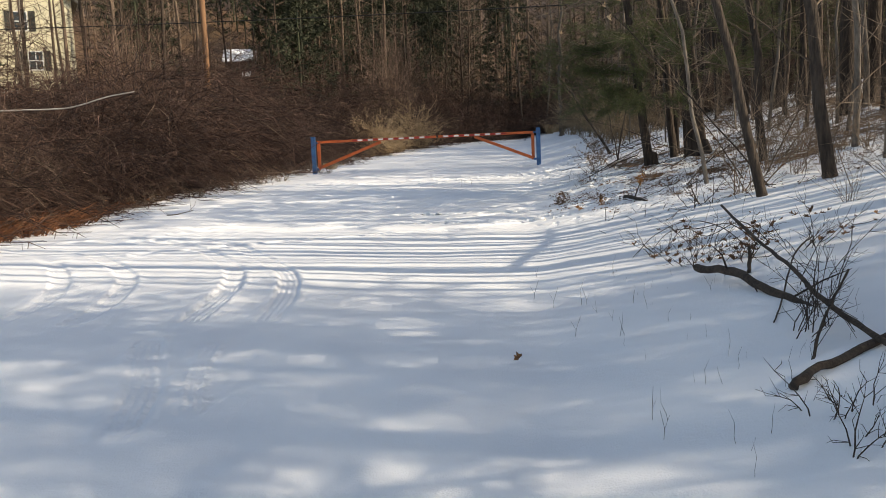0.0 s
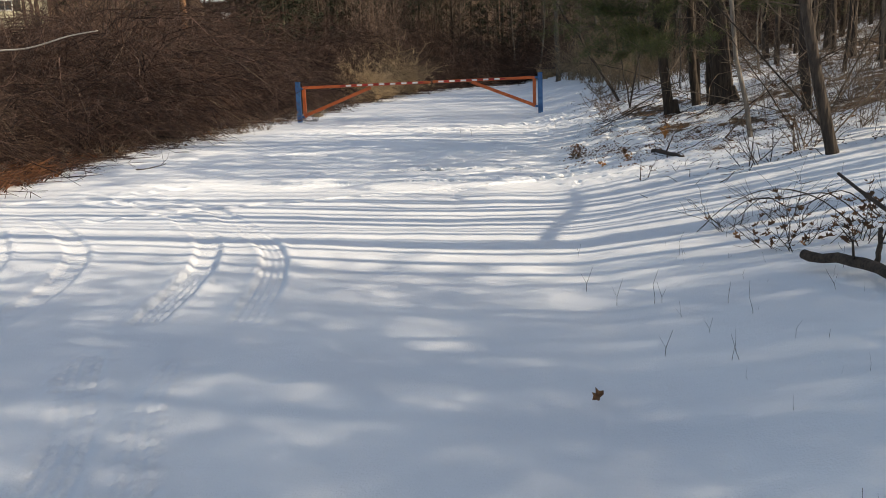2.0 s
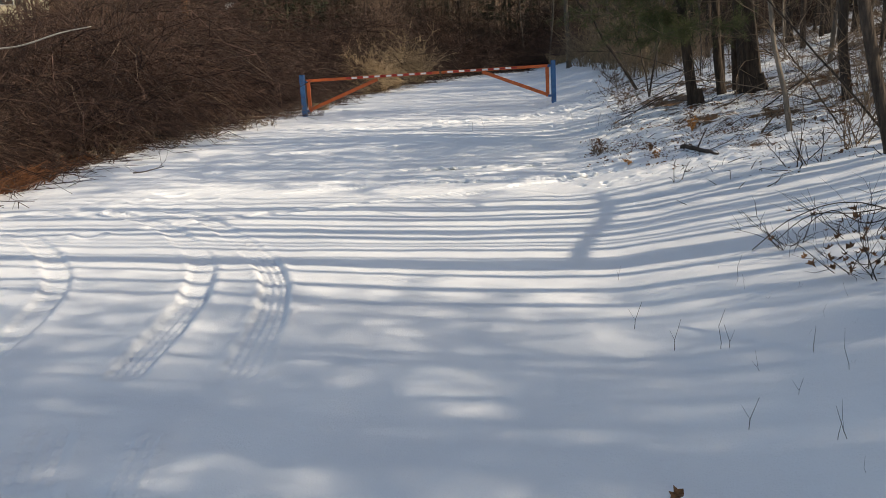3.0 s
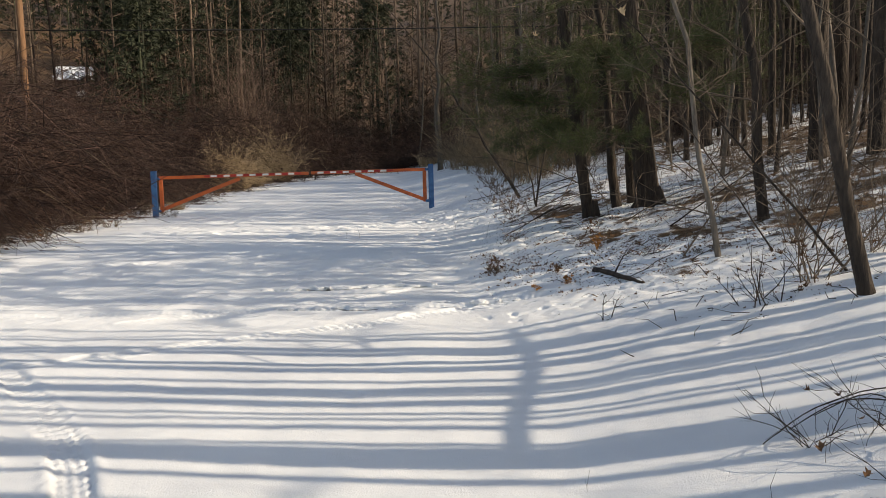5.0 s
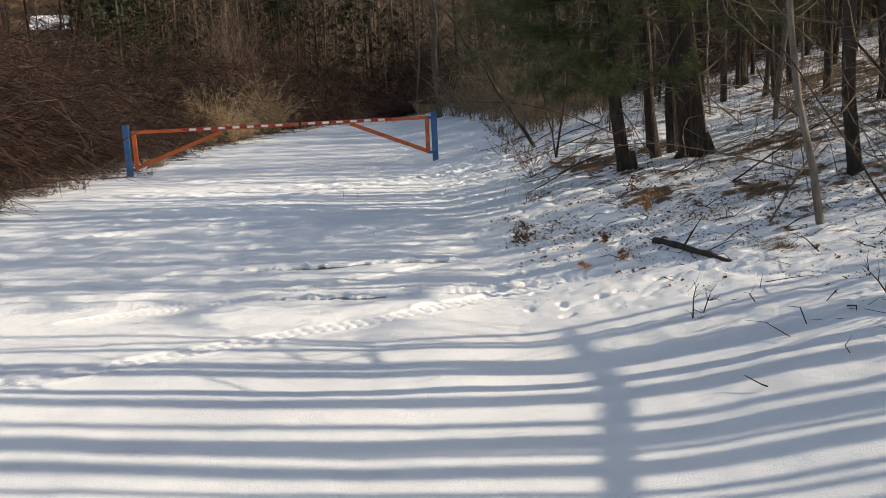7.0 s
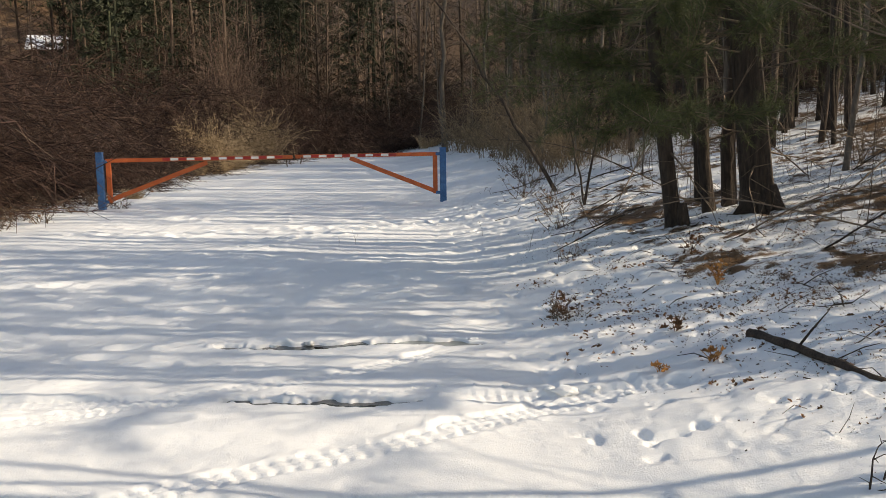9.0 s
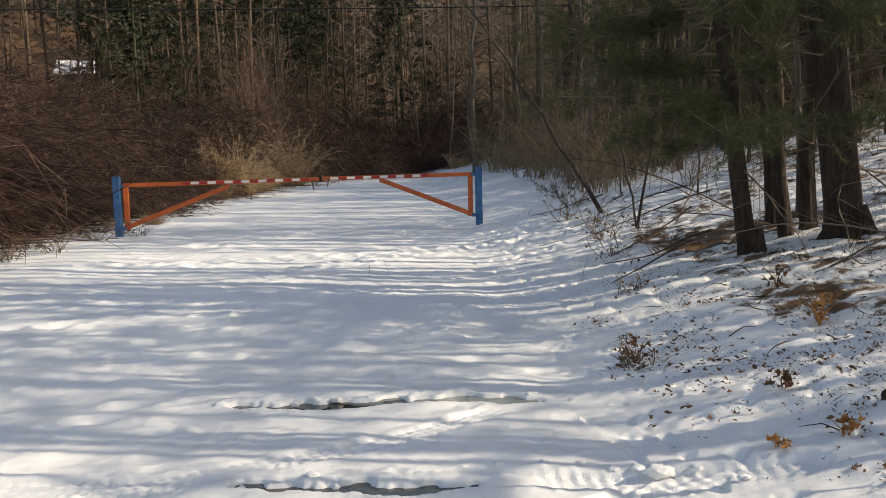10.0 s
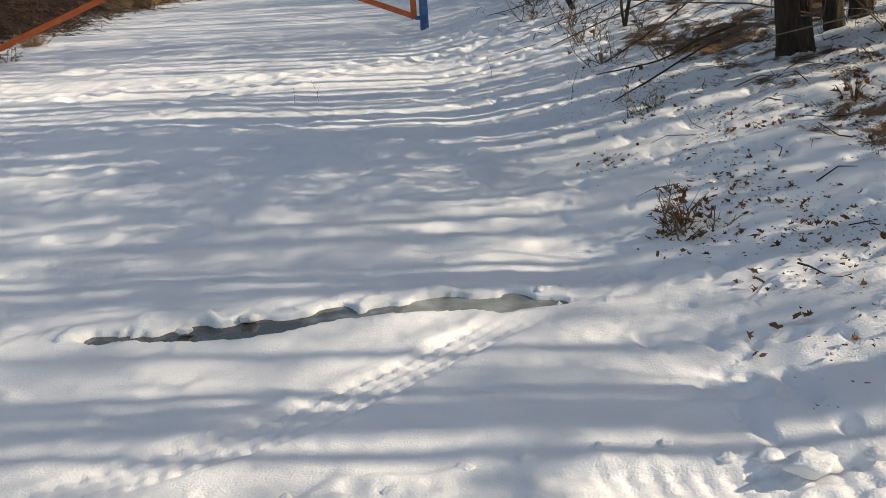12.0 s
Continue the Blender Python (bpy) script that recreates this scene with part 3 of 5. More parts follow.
# straight trees added up the slope, mostly out of view, to bar the track with shade: lane, trunk radius, place across
BARS = ((12.38, 0.05, 7.2), (12.04, 0.05, 9.2), (11.83, 0.09, 6.6), (11.3, 0.11, 7.8), (10.93, 0.055, 8.6), (10.72, 0.11, 6.9), (10.58, 0.035, 7.6), (10.4, 0.1, 8.2), (10.16, 0.035, 6.8), (10.05, 0.035, 7.9),
        (9.84, 0.06, 8.8), (9.55, 0.04, 7.4), (8.98, 0.05, 7.0), (8.58, 0.08, 7.6), (8.22, 0.07, 8.4), (19.05, 0.15, 8.0), (18.7, 0.12, 9.4), (20.0, 0.16, 7.6), (20.45, 0.07, 8.8), (21.0, 0.16, 8.4), (21.35, 0.08, 9.6), (21.9, 0.07, 7.7), (17.35, 0.06, 9.0), (16.2, 0.05, 8.2), (15.2, 0.05, 9.4), (14.4, 0.05, 8.0))
for lane, radius, x in BARS:
    bare_tree(12.5, radius, (R.uniform(-0.1, 0.1), R.uniform(-0.05, 0.05)), (0, 0), 9, 1.5, 0.68, BARK, "tall straight bare tree added to bar the track with shade", 3, at_ground(x, lane - 0.2035 * x), singles=3, sides=8, crook=0.25)

# woods on the right: a few kinds of tree, planted again and again
KINDS = [
    bare_tree(13, 0.085, (0.4, 0.2), (0.3, -0.3), 24, 2.4, 0.3, BARK, m=at_ground(9.0, 14.0), twigs=4),
    bare_tree(11, 0.06, (-0.5, 0.3), (0.2, 0.5), 22, 2.0, 0.2, BARK_PALE, m=at_ground(8.2, 19.0), twigs=4),
    bare_tree(8, 0.036, (0.5, -0.3), (0.4, 0.2), 22, 1.6, 0.15, BARK_PALE, m=at_ground(6.8, 16.2), twigs=4),
    bare_tree(15, 0.12, (0.1, 0.3), (-0.2, 0.1), 26, 3.0, 0.35, BARK, m=at_ground(11.0, 22.0), twigs=4),
    bare_tree(13, 0.042, (0.3, 0.2), (0.2, 0.2), 12, 1.4, 0.6, BARK, m=at_ground(8.0, 11.0), twigs=3),
    bare_tree(4.5, 0.022, (-0.3, 0.2), (0.5, -0.2), 24, 1.3, 0.1, BARK_PALE, m=at_ground(6.2, 21.5)),
]
PINES = [
    pine_tree(13, 0.12, (0.2, 0.1), 2.0, 3.2, 13, at_ground(7.8, 33.0), 1.3),
    # built out of view, where it helps to shade the foreground
    pine_tree(15, 0.16, (-0.2, 0.2), 1.8, 4.6, 19, at_ground(9.8, 2.4), 1.35),
]
# this first row of pines is added out of view to shade the foreground
for x, y, k, s in ((8.4, 0.0, 1, 0.95), (7.6, -3.2, 1, 0.9), (12.4, 2.9, 1, 0.8), (7.9, 3.9, 1, 0.55), (11.5, 3.8, 1, 0.62), (9.2, 4.2, 1, 0.4), (6.3, 4.7, 1, 0.36), (14.2, 3.0, 1, 0.8), (11.4, -1.4, 1, 1.1), (14.5, 0.4, 1, 1.15), (6.6, -6.5, 0, 1.0), (10.5, -5.5, 1, 1.0), (13.5, -4.0, 1, 1.2), (6.6, 1.2, 1, 0.62), (17.5, -0.6, 1, 1.2), (16.5, -5, 1, 1.2), (9.2, -8.5, 1, 1.0),
                   # the pines below y 25 are added to shade track and right gate leaf
                   (8.0, 24.35, 1, 0.8), (9.2, 15.0, 0, 0.5), (11.2, 14.6, 0, 0.62), (10.6, 5.1, 1, 0.5), (12.5, 5.3, 1, 0.5), (12.4, 13.4, 0, 0.75), (7.2, 24.5, 0, 0.72), (9.8, 24.0, 0, 0.8), (8.6, 24.2, 1, 0.42), (10.5, 36.0, 0, 0.7), (7.6, 38.5, 0, 0.6), (13, 41, 0, 0.7), (19, 38, 1, 0.9), (12, 47, 0, 0.8), (7, 51, 0, 1.1), (13, 50, 1, 1.2), (19, 43, 1, 1.2), (22, 36, 1, 1.2)):
    copy_thing(PINES[k], at_ground(x, y, R.uniform(0, 6.28), s))
# three unseen pines, added so their high crowns dapple the track with shade
pine_tree(13.5, 0.13, (0.2, 0.1), 5.4, 3.0, 10, at_ground(12.6, 12.0), 1.6, "high-crowned white pine added out of view to dapple the track", 4)
pine_tree(13, 0.12, (-0.2, 0.1), 5.6, 2.8, 9, at_ground(13.4, 13.9), 1.5, "high-crowned white pine added out of view to dapple the track", 4)
pine_tree(14, 0.13, (0.1, 0.2), 7.4, 2.3, 7, at_ground(14.0, 15.4), 1.2, "high-crowned white pine added out of view to dapple the track", 4)
planted = [(x, lane - 0.2035 * x) for lane, _, x in BARS] + [(3.8, 18.5), (4.68, 18.3), (3.75, 13.3), (3.87, 10.75), (4.72, 10.95), (5.05, 14.95), (6.5, 8.0)]
tries = 0
while len(planted) < 165 and tries < 9000:
    tries += 1
    x, y = R.uniform(4.6, 26), R.uniform(4.5, 48)
    if x < 19 and 7.9 < y + 0.2035 * x < 18.2 or y > 26 and x < 5.2 or (8.4 < y < 18 and x < 5.6) or min(math.hypot(x - a, y - b) for a, b in planted) < (1.1 if y < 17 else 0.9):
        continue
    if x > 10 and y + 0.2035 * x < 28 and R.random() < 0.7:
        continue
    planted.append((x, y))
    k = R.choice((2, 4, 4, 4, 4, 4, 0, 5)) if y < 27 else R.choice((0, 1, 2, 3, 3, 4, 5))
    copy_thing(KINDS[k], at_ground(x, y, R.uniform(0, 6.28), R.uniform(0.75, 1.2)))

# slim straight poles of young trees further up the slope
for i in range(46):
    lane = 22.3 + i * 0.3 + R.uniform(-0.1, 0.1)
    x = R.uniform(6.5, 13.0)
    y = lane - 0.2035 * x
    if min(math.hypot(x - a, y - b) for a, b in planted) < 0.5:
        continue
    planted.append((x, y))
    copy_thing(KINDS[4], at_ground(x, y, R.uniform(0, 6.28), R.uniform(0.9, 1.5)))
for x, y, k, s in ((3.9, 27.4, 2, 0.8), (4.4, 29.6, 1, 0.7), (5.0, 31.4, 2, 0.9), (4.1, 33.0, 5, 1.0), (5.6, 34.2, 1, 0.9), (4.6, 36.4, 2, 1.0), (5.3, 38.6, 1, 0.9), (4.0, 40.6, 5, 1.2), (4.9, 43.0, 1, 1.0), (3.4, 46.4, 2, 1.1), (2.6, 50.4, 1, 0.9), (5.8, 28.4, 5, 1.2), (6.2, 36.2, 2, 1.1), (1.4, 53.2, 2, 1.1), (4.2, 25.4, 5, 0.8), (4.8, 23.0, 5, 0.8)):
    copy_thing(KINDS[k], at_ground(x, y, R.uniform(0, 6.28), s))
for x, y in ((-24.5, 42.5), (-22.3, 38.0), (-27.5, 48.0), (-20.5, 36.5), (-29.0, 54.0)):
    copy_thing(KINDS[R.choice((1, 2))], at_ground(x, y, R.uniform(0, 6.28), R.uniform(0.8, 1.1)))

# ---- brush ----
def bramble(name, label, m, canes, radius, height, mat, arch=0.5, thick=0.006, singles=16, category="bush", group="brush beside the track", shoots=8, pale=None):
    """A tangled mass of arching canes with side shoots: the stoutest canes singly, the rest as one tangle."""
    ob = thing(name, label, category, m, group)
    rest = Shape()
    for n in range(canes):
        s = Shape() if n < singles else rest
        a, r = R.uniform(0, 6.28), radius * math.sqrt(R.random())
        p = Vector((r * math.cos(a), r * math.sin(a), -0.05))
        h = height * (1.05 - 0.45 * (r / radius) ** 2) * R.uniform(0.45, 1.08)
        b = R.uniform(0, 6.28)
        way = Vector((math.cos(b) * arch, math.sin(b) * arch, 1)).normalized()
        line = [p]
        for i in range(6):
            way = (way + rv(0.52) + Vector((math.cos(b) * 0.6, math.sin(b) * 0.6, -1.0)) * arch * 0.22 * i).normalized()
            q = line[-1] + way * h * 0.27
            q.z = max(q.z, 0.03)
            line.append(q)
        w = thick * R.uniform(0.5, 1.4) * (0.95 if n < singles else 1)
        s.tube(line, [w, w, w * 0.9, w * 0.8, w * 0.65, w * 0.5, w * 0.3], 3 if n >= singles else 5, False)
        for _ in range(3 if n < singles else shoots):
            j = R.randint(1, 5)
            v = ((line[j + 1] - line[j]).normalized() + rv(1.2)).normalized()
            l = h * R.uniform(0.1, 0.32)
            s.tube([line[j], line[j] + v * l], [w * 0.65, w * 0.25], 3, False)
        if n < singles:
            part("cane", s, pale or mat, ob)
    tagged(part("twig_tangle", rest, mat, ob), kind="stuff")
    return ob


def tuft(stems, radius, height, spread=0.35, width=0.012):
    s = Shape()
    for _ in range(stems):
        a, r = R.uniform(0, 6.28), radius * R.random()
        p = Vector((r * math.cos(a), r * math.sin(a), -0.03))
        b = a + R.uniform(-0.8, 0.8)
        h = height * R.uniform(0.5, 1.1)
        way = Vector((math.cos(b) * spread, math.sin(b) * spread, 1)).normalized()
        side = way.cross(rv()).normalized()
        m1 = p + way * h * 0.6
        tip = m1 + (way + Vector((math.cos(b), math.sin(b), -0.4)) * spread * R.uniform(0.5, 1.8)).normalized() * h * 0.45
        i = len(s.v)
        s.v += [tuple(p - side * width / 2), tuple(p + side * width / 2), tuple(m1 + side * width * 0.35), tuple(m1 - side * width * 0.35), tuple(tip)]
        s.f += [(i, i + 1, i + 2, i + 3), (i + 3, i + 2, i + 4)]
    return s


BUSH_LABEL = "dense tangled leafless brown bramble thicket"
bush_a = bramble("bush", BUSH_LABEL, at_ground(-9.4, 14.6), 620, 1.6, 2.65, BRAMBLE, 0.75, 0.0085, 20, pale=CANE_PALE)
bush_b = bramble("bush", BUSH_LABEL, at_ground(-9.6, 17.4), 580, 1.5, 2.45, BRAMBLE, 0.95, 0.0085, 20, pale=CANE_PALE)
bush_c = bramble("bush", BUSH_LABEL, at_ground(-9.0, 19.6), 540, 1.3, 2.7, BRAMBLE, 0.55, 0.009, 16, pale=CANE_PALE)
for x, y, s in ((9, 29.5, 0.9), (12, 31, 1.0), (8.2, 33, 0.9), (11, 35, 1.0), (7.5, 37, 0.9), (9.5, 41, 1.1), (7, 44.5, 1.0), (15, 29, 1.0), (17, 26, 1.1), (15.5, 34, 1.1), (13, 39, 1.1), (21, 30, 1.2), (18, 38, 1.2), (10.5, 47, 1.2), (6.6, 30.5, 0.7), (6.8, 40.5, 0.8), (16, 45, 1.3), (22, 40, 1.3)):
    copy_thing(bush_b if R.random() < 0.5 else bush_c, at_ground(x, y, R.uniform(0, 6.28), s))
for x, y, k, s in ((-9.6, 12.0, 0, 1.0), (-9.3, 9.4, 1, 1.0), (-11.4, 13.2, 2, 1.0), (-11.5, 16.0, 0, 1.0), (-11.2, 18.8, 1, 1.1), (-9.0, 21.4, 0, 0.85), (-10.4, 21.3, 2, 1.1), (-8.5, 23.4, 1, 0.8), (-9.6, 23.8, 0, 1.0),
                   (-8.0, 25.6, 0, 0.72), (-9.2, 26.4, 1, 1.1), (-7.6, 28.4, 2, 0.75), (-9.6, 29.2, 0, 1.3), (-7.0, 31.2, 1, 0.85), (-9.4, 32.4, 2, 1.3), (-7.6, 34.4, 0, 0.9), (-6.9, 37.0, 2, 0.9), (-9.4, 36.8, 1, 1.4),
                   (-6.8, 40.0, 0, 0.9), (-8.6, 41.0, 2, 1.5), (-6.2, 43.5, 1, 1.0), (-5.0, 47.0, 0, 1.0), (-3.2, 50.0, 2, 0.9), (-1.0, 53.5, 1, 1.0), (1.4, 55.0, 0, 1.0), (-8.4, 47.0, 2, 1.7), (-4.8, 53.0, 0, 1.3),
                   (3.4, 52.5, 1, 1.0), (5.2, 49.0, 0, 1.0), (5.4, 45.0, 2, 0.8), (-12.6, 23.0, 0, 1.3), (-12.8, 29.5, 2, 1.7), (-12.4, 33.0, 1, 1.8), (-12.6, 37, 0, 1.8), (-11.5, 43, 2, 1.8), (-14, 20, 1, 1.2), (-14.2, 15.5, 0, 1.1)):
    copy_thing((bush_a, bush_b, bush_c)[k], at_ground(x, y, R.uniform(0, 6.28), s))

bush_d = bramble("bush", "loose sunlit brown brush beside the track", at_ground(-10.3, 27.6), 380, 1.5, 2.6, STEM_LIT, 0.6, 0.008, 12)
for x, y, s in ((-11.6, 31.0, 1.2), (-9.9, 34.6, 1.1), (-8.3, 38.6, 1.1), (-9.4, 25.0, 0.7), (-7.9, 31.4, 0.85), (-2.0, 51.0, 0.9), (-10.6, 17.6, 0.9), (-9.4, 22.6, 0.7), (-10.2, 15.6, 0.95)):
    copy_thing(bush_d, at_ground(x, y, R.uniform(0, 6.28), s))
copy_thing(bush_a, at_ground(-10.4, 24.2, 1.0, 1.6))
copy_thing(bush_b, at_ground(-11.4, 23.0, 2.4, 1.5))
copy_thing(bush_a, at_ground(-9.9, 25.4, 4.0, 1.4))
copy_thing(bush_c, at_ground(-12.6, 21.4, 3.1, 1.3))
copy_thing(bush_c, at_ground(-11.6, 26.4, 2.0, 1.6))
for x, y, k, s in ((-2.8, 52.5, 0, 1.6), (0.3, 56.5, 1, 1.8), (2.8, 58.0, 0, 1.8), (-6.8, 53.0, 2, 1.9), (-10.0, 51.0, 0, 2.1), (-13.5, 49.0, 2, 2.1), (-16.0, 45.0, 0, 1.9), (-15.8, 40.0, 1, 1.9), (-4.0, 59.0, 2, 2.0), (5.4, 57.0, 1, 1.9), (-18.5, 50.0, 1, 2.2), (-7.6, 44.0, 0, 1.4), (-19.0, 43.0, 2, 1.8), (-9.0, 58.0, 1, 2.2), (-20.0, 37.0, 1, 1.6)):
    copy_thing((bush_a, bush_b, bush_c)[k], at_ground(x, y, R.uniform(0, 6.28), s))

# vine-hung tall brush behind the gate
vine = bramble("bush", "tall vine-hung brown brush", at_ground(-5.9, 46.5) @ Matrix.Diagonal((0.5, 0.5, 1.25, 1)), 520, 0.75, 4.4, STEM_LIT, 0.12, 0.011, group="tall vine-hung brush")
for x, y, s in ((-14.5, 34.0, 0.8), (-4.2, 57.0, 0.9)):
    copy_thing(vine, at_ground(x, y, R.uniform(0, 6.28), s))

# dry tan grasses and saplings along both sides past the gate
tan_a = solo("dry_grass_clump", tuft(520, 0.7, 1.5, 0.5, 0.016), TAN, "tall tan dry grass clump beside the track", "grass", at_ground(-5.6, 37.0) @ Matrix.Scale(0.7, 4), "dry grass clumps")
for x, y, s in ((-5.4, 36.2, 0.6), (-5.2, 28.4, 0.35), (-5.0, 38.9, 0.7), (4.6, 44, 1.0), (4.4, 39.5, 1.0), (-3.6, 47.5, 0.9), (3.0, 49.5, 0.9)):
    copy_thing(tan_a, at_ground(x, y, R.uniform(0, 6.28), s))
puff = bramble("sapling_clump", "feathery clump of pale tan saplings by the track", at_ground(-4.4, 43.5), 300, 0.85, 2.0, TAN, 0.22, 0.008, 14, "shrub", "tan sapling clumps", shoots=14)
for x, y, s in ((-5.3, 37.6, 0.8), (-4.8, 39.6, 0.6)):
    copy_thing(puff, at_ground(x, y, R.uniform(0, 6.28), s))
wand = bramble("sapling_clump", "clump of thin tan upright saplings", at_ground(4.6, 29.0), 110, 0.8, 1.5, TAN_DULL, 0.12, 0.007, 12, "shrub", "tan sapling clumps")
for x, y, s in ((4.5, 31.2, 1.1), (4.3, 33.6, 1.2), (4.9, 36.0, 1.2), (4.2, 38.2, 1.3), (5.4, 33.0, 1.3), (4.0, 41.0, 1.3), (4.3, 26.6, 0.9), (5.2, 28.0, 1.2), (5.6, 39.5, 1.4)):
    copy_thing(wand, at_ground(x, y, R.uniform(0, 6.28), s))

# rust-coloured low growth at the foot of the brush
rust = solo("dead_fern_clump", tuft(260, 0.55, 0.55, 0.9, 0.03), RUST, "low rust-brown dead ferns at the brush edge", "fern", at_ground(-7.45, 14.2), "dead ferns")
for x, y, s in ((-7.6, 13.2, 1.0), (-7.5, 15.1, 1.1), (-7.6, 16.1, 0.9), (-7.6, 12.2, 1.1), (-7.8, 17.2, 0.8), (-7.9, 13.8, 1.3), (-8.0, 15.6, 1.3), (-7.7, 11.2, 1.1), (-8.1, 12.6, 1.3), (-7.9, 18.4, 0.7)):
    copy_thing(rust, at_ground(x, y, R.uniform(0, 6.28), s))

pale = Shape()
line = curve_through([(-11.2, 18.2, 2.3), (-10.28, 18.4, 2.31), (-8.97, 18.5, 2.3), (-8.46, 18.5, 2.35), (-7.79, 18.5, 2.51), (-7.22, 18.6, 2.6)], 6)
pale.tube([Vector(p) for p in line], [0.022 - 0.012 * i / len(line) for i in range(len(line))], 6)
solo("dead_branch", pale, BIRCH, "bare pale dead branch caught across the brambles", "branch")


# ---- far woods ----
def far_woods(name, spots, mat, label):
    s = Shape()
    for x, y, h, r in spots:
        z = ground_z(x, y) - 0.2
        lx, ly = R.uniform(-0.6, 0.6), R.uniform(-0.6, 0.6)
        top = Vector((x + lx, y + ly, z + h))
        foot = Vector((x, y, z))
        s.tube([foot, foot.lerp(top, 0.5) + rv(0.15), top], [r, r * 0.7, r * 0.15], 5, False)
        for _ in range(60):
            t = R.uniform(0.06, 1.0)
            p = foot.lerp(top, t)
            a = R.uniform(0, 6.28)
            l = (1.15 - 0.7 * t) * R.uniform(0.8, 2.6)
            w = Vector((math.cos(a), math.sin(a), R.uniform(0.1, 0.9))).normalized()
            q = p + w * l
            side = w.cross(rv()).normalized()
            s.blade(p, q, 0.05, side)
            for _ in range(3):
                m = p.lerp(q, R.uniform(0.3, 0.9))
                w2 = (w + rv(0.9)).normalized()
                s.blade(m, m + w2 * l * 0.45, 0.028, w2.cross(rv()).normalized())
    return solo(name, s, mat, label, "woods", kind="stuff")


spots = []
for _ in range(520):
    a = R.uniform(-62, 62)
    d = R.uniform(50, 120)
    x, y = d * math.sin(radians(a)), d * math.cos(radians(a))
    if y < 26 or abs(x) < 5 and y < 55:
        continue
    spots.append((x, y, R.uniform(9, 18), R.uniform(0.05, 0.14)))
for _ in range(150):
    x, y = R.uniform(-45, -13.5), R.uniform(8, 62)
    if -0.62 < (x - 1) / y < -0.49 and y > 25 or -0.36 < x / y < -0.28 or math.hypot(x + 13.1, y - 39) < 4:
        continue
    spots.append((x, y, R.uniform(7, 15), R.uniform(0.04, 0.14)))
for _ in range(170):
    x, y = R.uniform(13, 50), R.uniform(24, 62)
    spots.append((x, y, R.uniform(7, 14), R.uniform(0.03, 0.1)))
for _ in range(24):
    x, y = R.uniform(26, 50), R.uniform(0, 24)
    spots.append((x, y, R.uniform(5, 8), R.uniform(0.03, 0.1)))
for _ in range(60):
    x, y = R.uniform(-14, 10), R.uniform(54, 60)
    spots.append((x, y, R.uniform(5, 12), R.uniform(0.03, 0.07)))
far_woods("far_bare_woods", spots, FAR_TWIG, "distant grey-brown bare winter woods")


def far_conifers(spots):
    s = Shape()
    for x, y, h, r in spots:
        z = ground_z(x, y)
        s.tube([Vector((x, y, z)), Vector((x, y, z + h))], [0.09, 0.03], 5, False)
        for k in range(int(min(190 * h / 12, 260))):
            t = R.random() ** 0.8
            zz = z + 1.2 + (h - 1.2) * t
            rr = r * (1.05 - t) * R.uniform(0.5, 1.1)
            a = R.uniform(0, 6.28)
            out = Vector((math.cos(a), math.sin(a), R.uniform(-0.25, 0.15)))
            p = Vector((x, y, zz)) + out * rr
            for _ in range(19):
                w = (out + rv(0.9)).normalized()
                s.blade(p - w * 0.2, p + w * R.uniform(0.2, 0.5), 0.07, w.cross(rv()).normalized())
    return solo("far_conifers", s, NEEDLE_FAR, "distant dark green conifers behind the brush", "woods", kind="stuff")


spots = [(R.uniform(-36, -10), R.uniform(44, 62), R.uniform(9, 15), R.uniform(2, 3.2)) for _ in range(34)] + [(R.uniform(-12, 12), R.uniform(58, 68), R.uniform(9, 14), R.uniform(2.4, 3.4)) for _ in range(12)]
spots += [(R.uniform(-16, 24), R.uniform(60, 85), R.uniform(11, 17), R.uniform(2, 3.4)) for _ in range(40)]
spots += [(R.uniform(-75, 75), R.uniform(88, 125), R.uniform(14, 21), R.uniform(2.8, 4.4)) for _ in range(80)]
spots += [(R.uniform(-26, 18), R.uniform(72, 92), R.uniform(15, 21), R.uniform(3, 4.4)) for _ in range(34)]
spots += [(R.uniform(-50, -20), R.uniform(86, 112), R.uniform(14, 20), R.uniform(3, 4.4)) for _ in range(26)]
spots += [(R.uniform(26, 55), R.uniform(30, 75), R.uniform(10, 16), R.uniform(2.4, 3.4)) for _ in range(40)]
spots = [q for q in spots if not (-0.66 < (q[0] - 1) / q[1] < -0.46 and q[1] < 72) and not (-0.37 < q[0] / q[1] < -0.27 and q[1] < 84) and not (0.52 < q[0] / q[1] < 0.8) and not (0.01 < q[0] / q[1] < 0.3 and q[1] < 100)]
far_conifers(spots)


# ---- gate ----
GATE_L, GATE_R = Vector((-5.11, 25.82, 0.345)), Vector((1.608, 25.99, 0.41))


def gate_post(base, height, turn, side):
    ob = thing("gate_post", "blue-painted square steel gate post standing in snow", "post", Matrix.Translation(base) @ Matrix.Rotation(turn, 4, "Z"), "gate posts")
    s = Shape()
    s.box((-0.062, -0.062, -0.3), (0.062, 0.062, height))
    part("post", s, BLUE, ob, smooth=False, bevel=0.008)
    s = Shape()
    s.box((-0.068, -0.068, height - 0.004), (0.068, 0.068, height + 0.014))
    part("cap", s, BLUE, ob, smooth=False, bevel=0.005)
    for z in (0.98, 0.2):
        s = Shape()
        s.box((0.05 if side > 0 else -0.15, -0.035, z - 0.03), (0.15 if side > 0 else -0.05, 0.035, z + 0.03))
        part("hinge_bracket", s, BLUE, ob, smooth=False, bevel=0.006)
    return ob


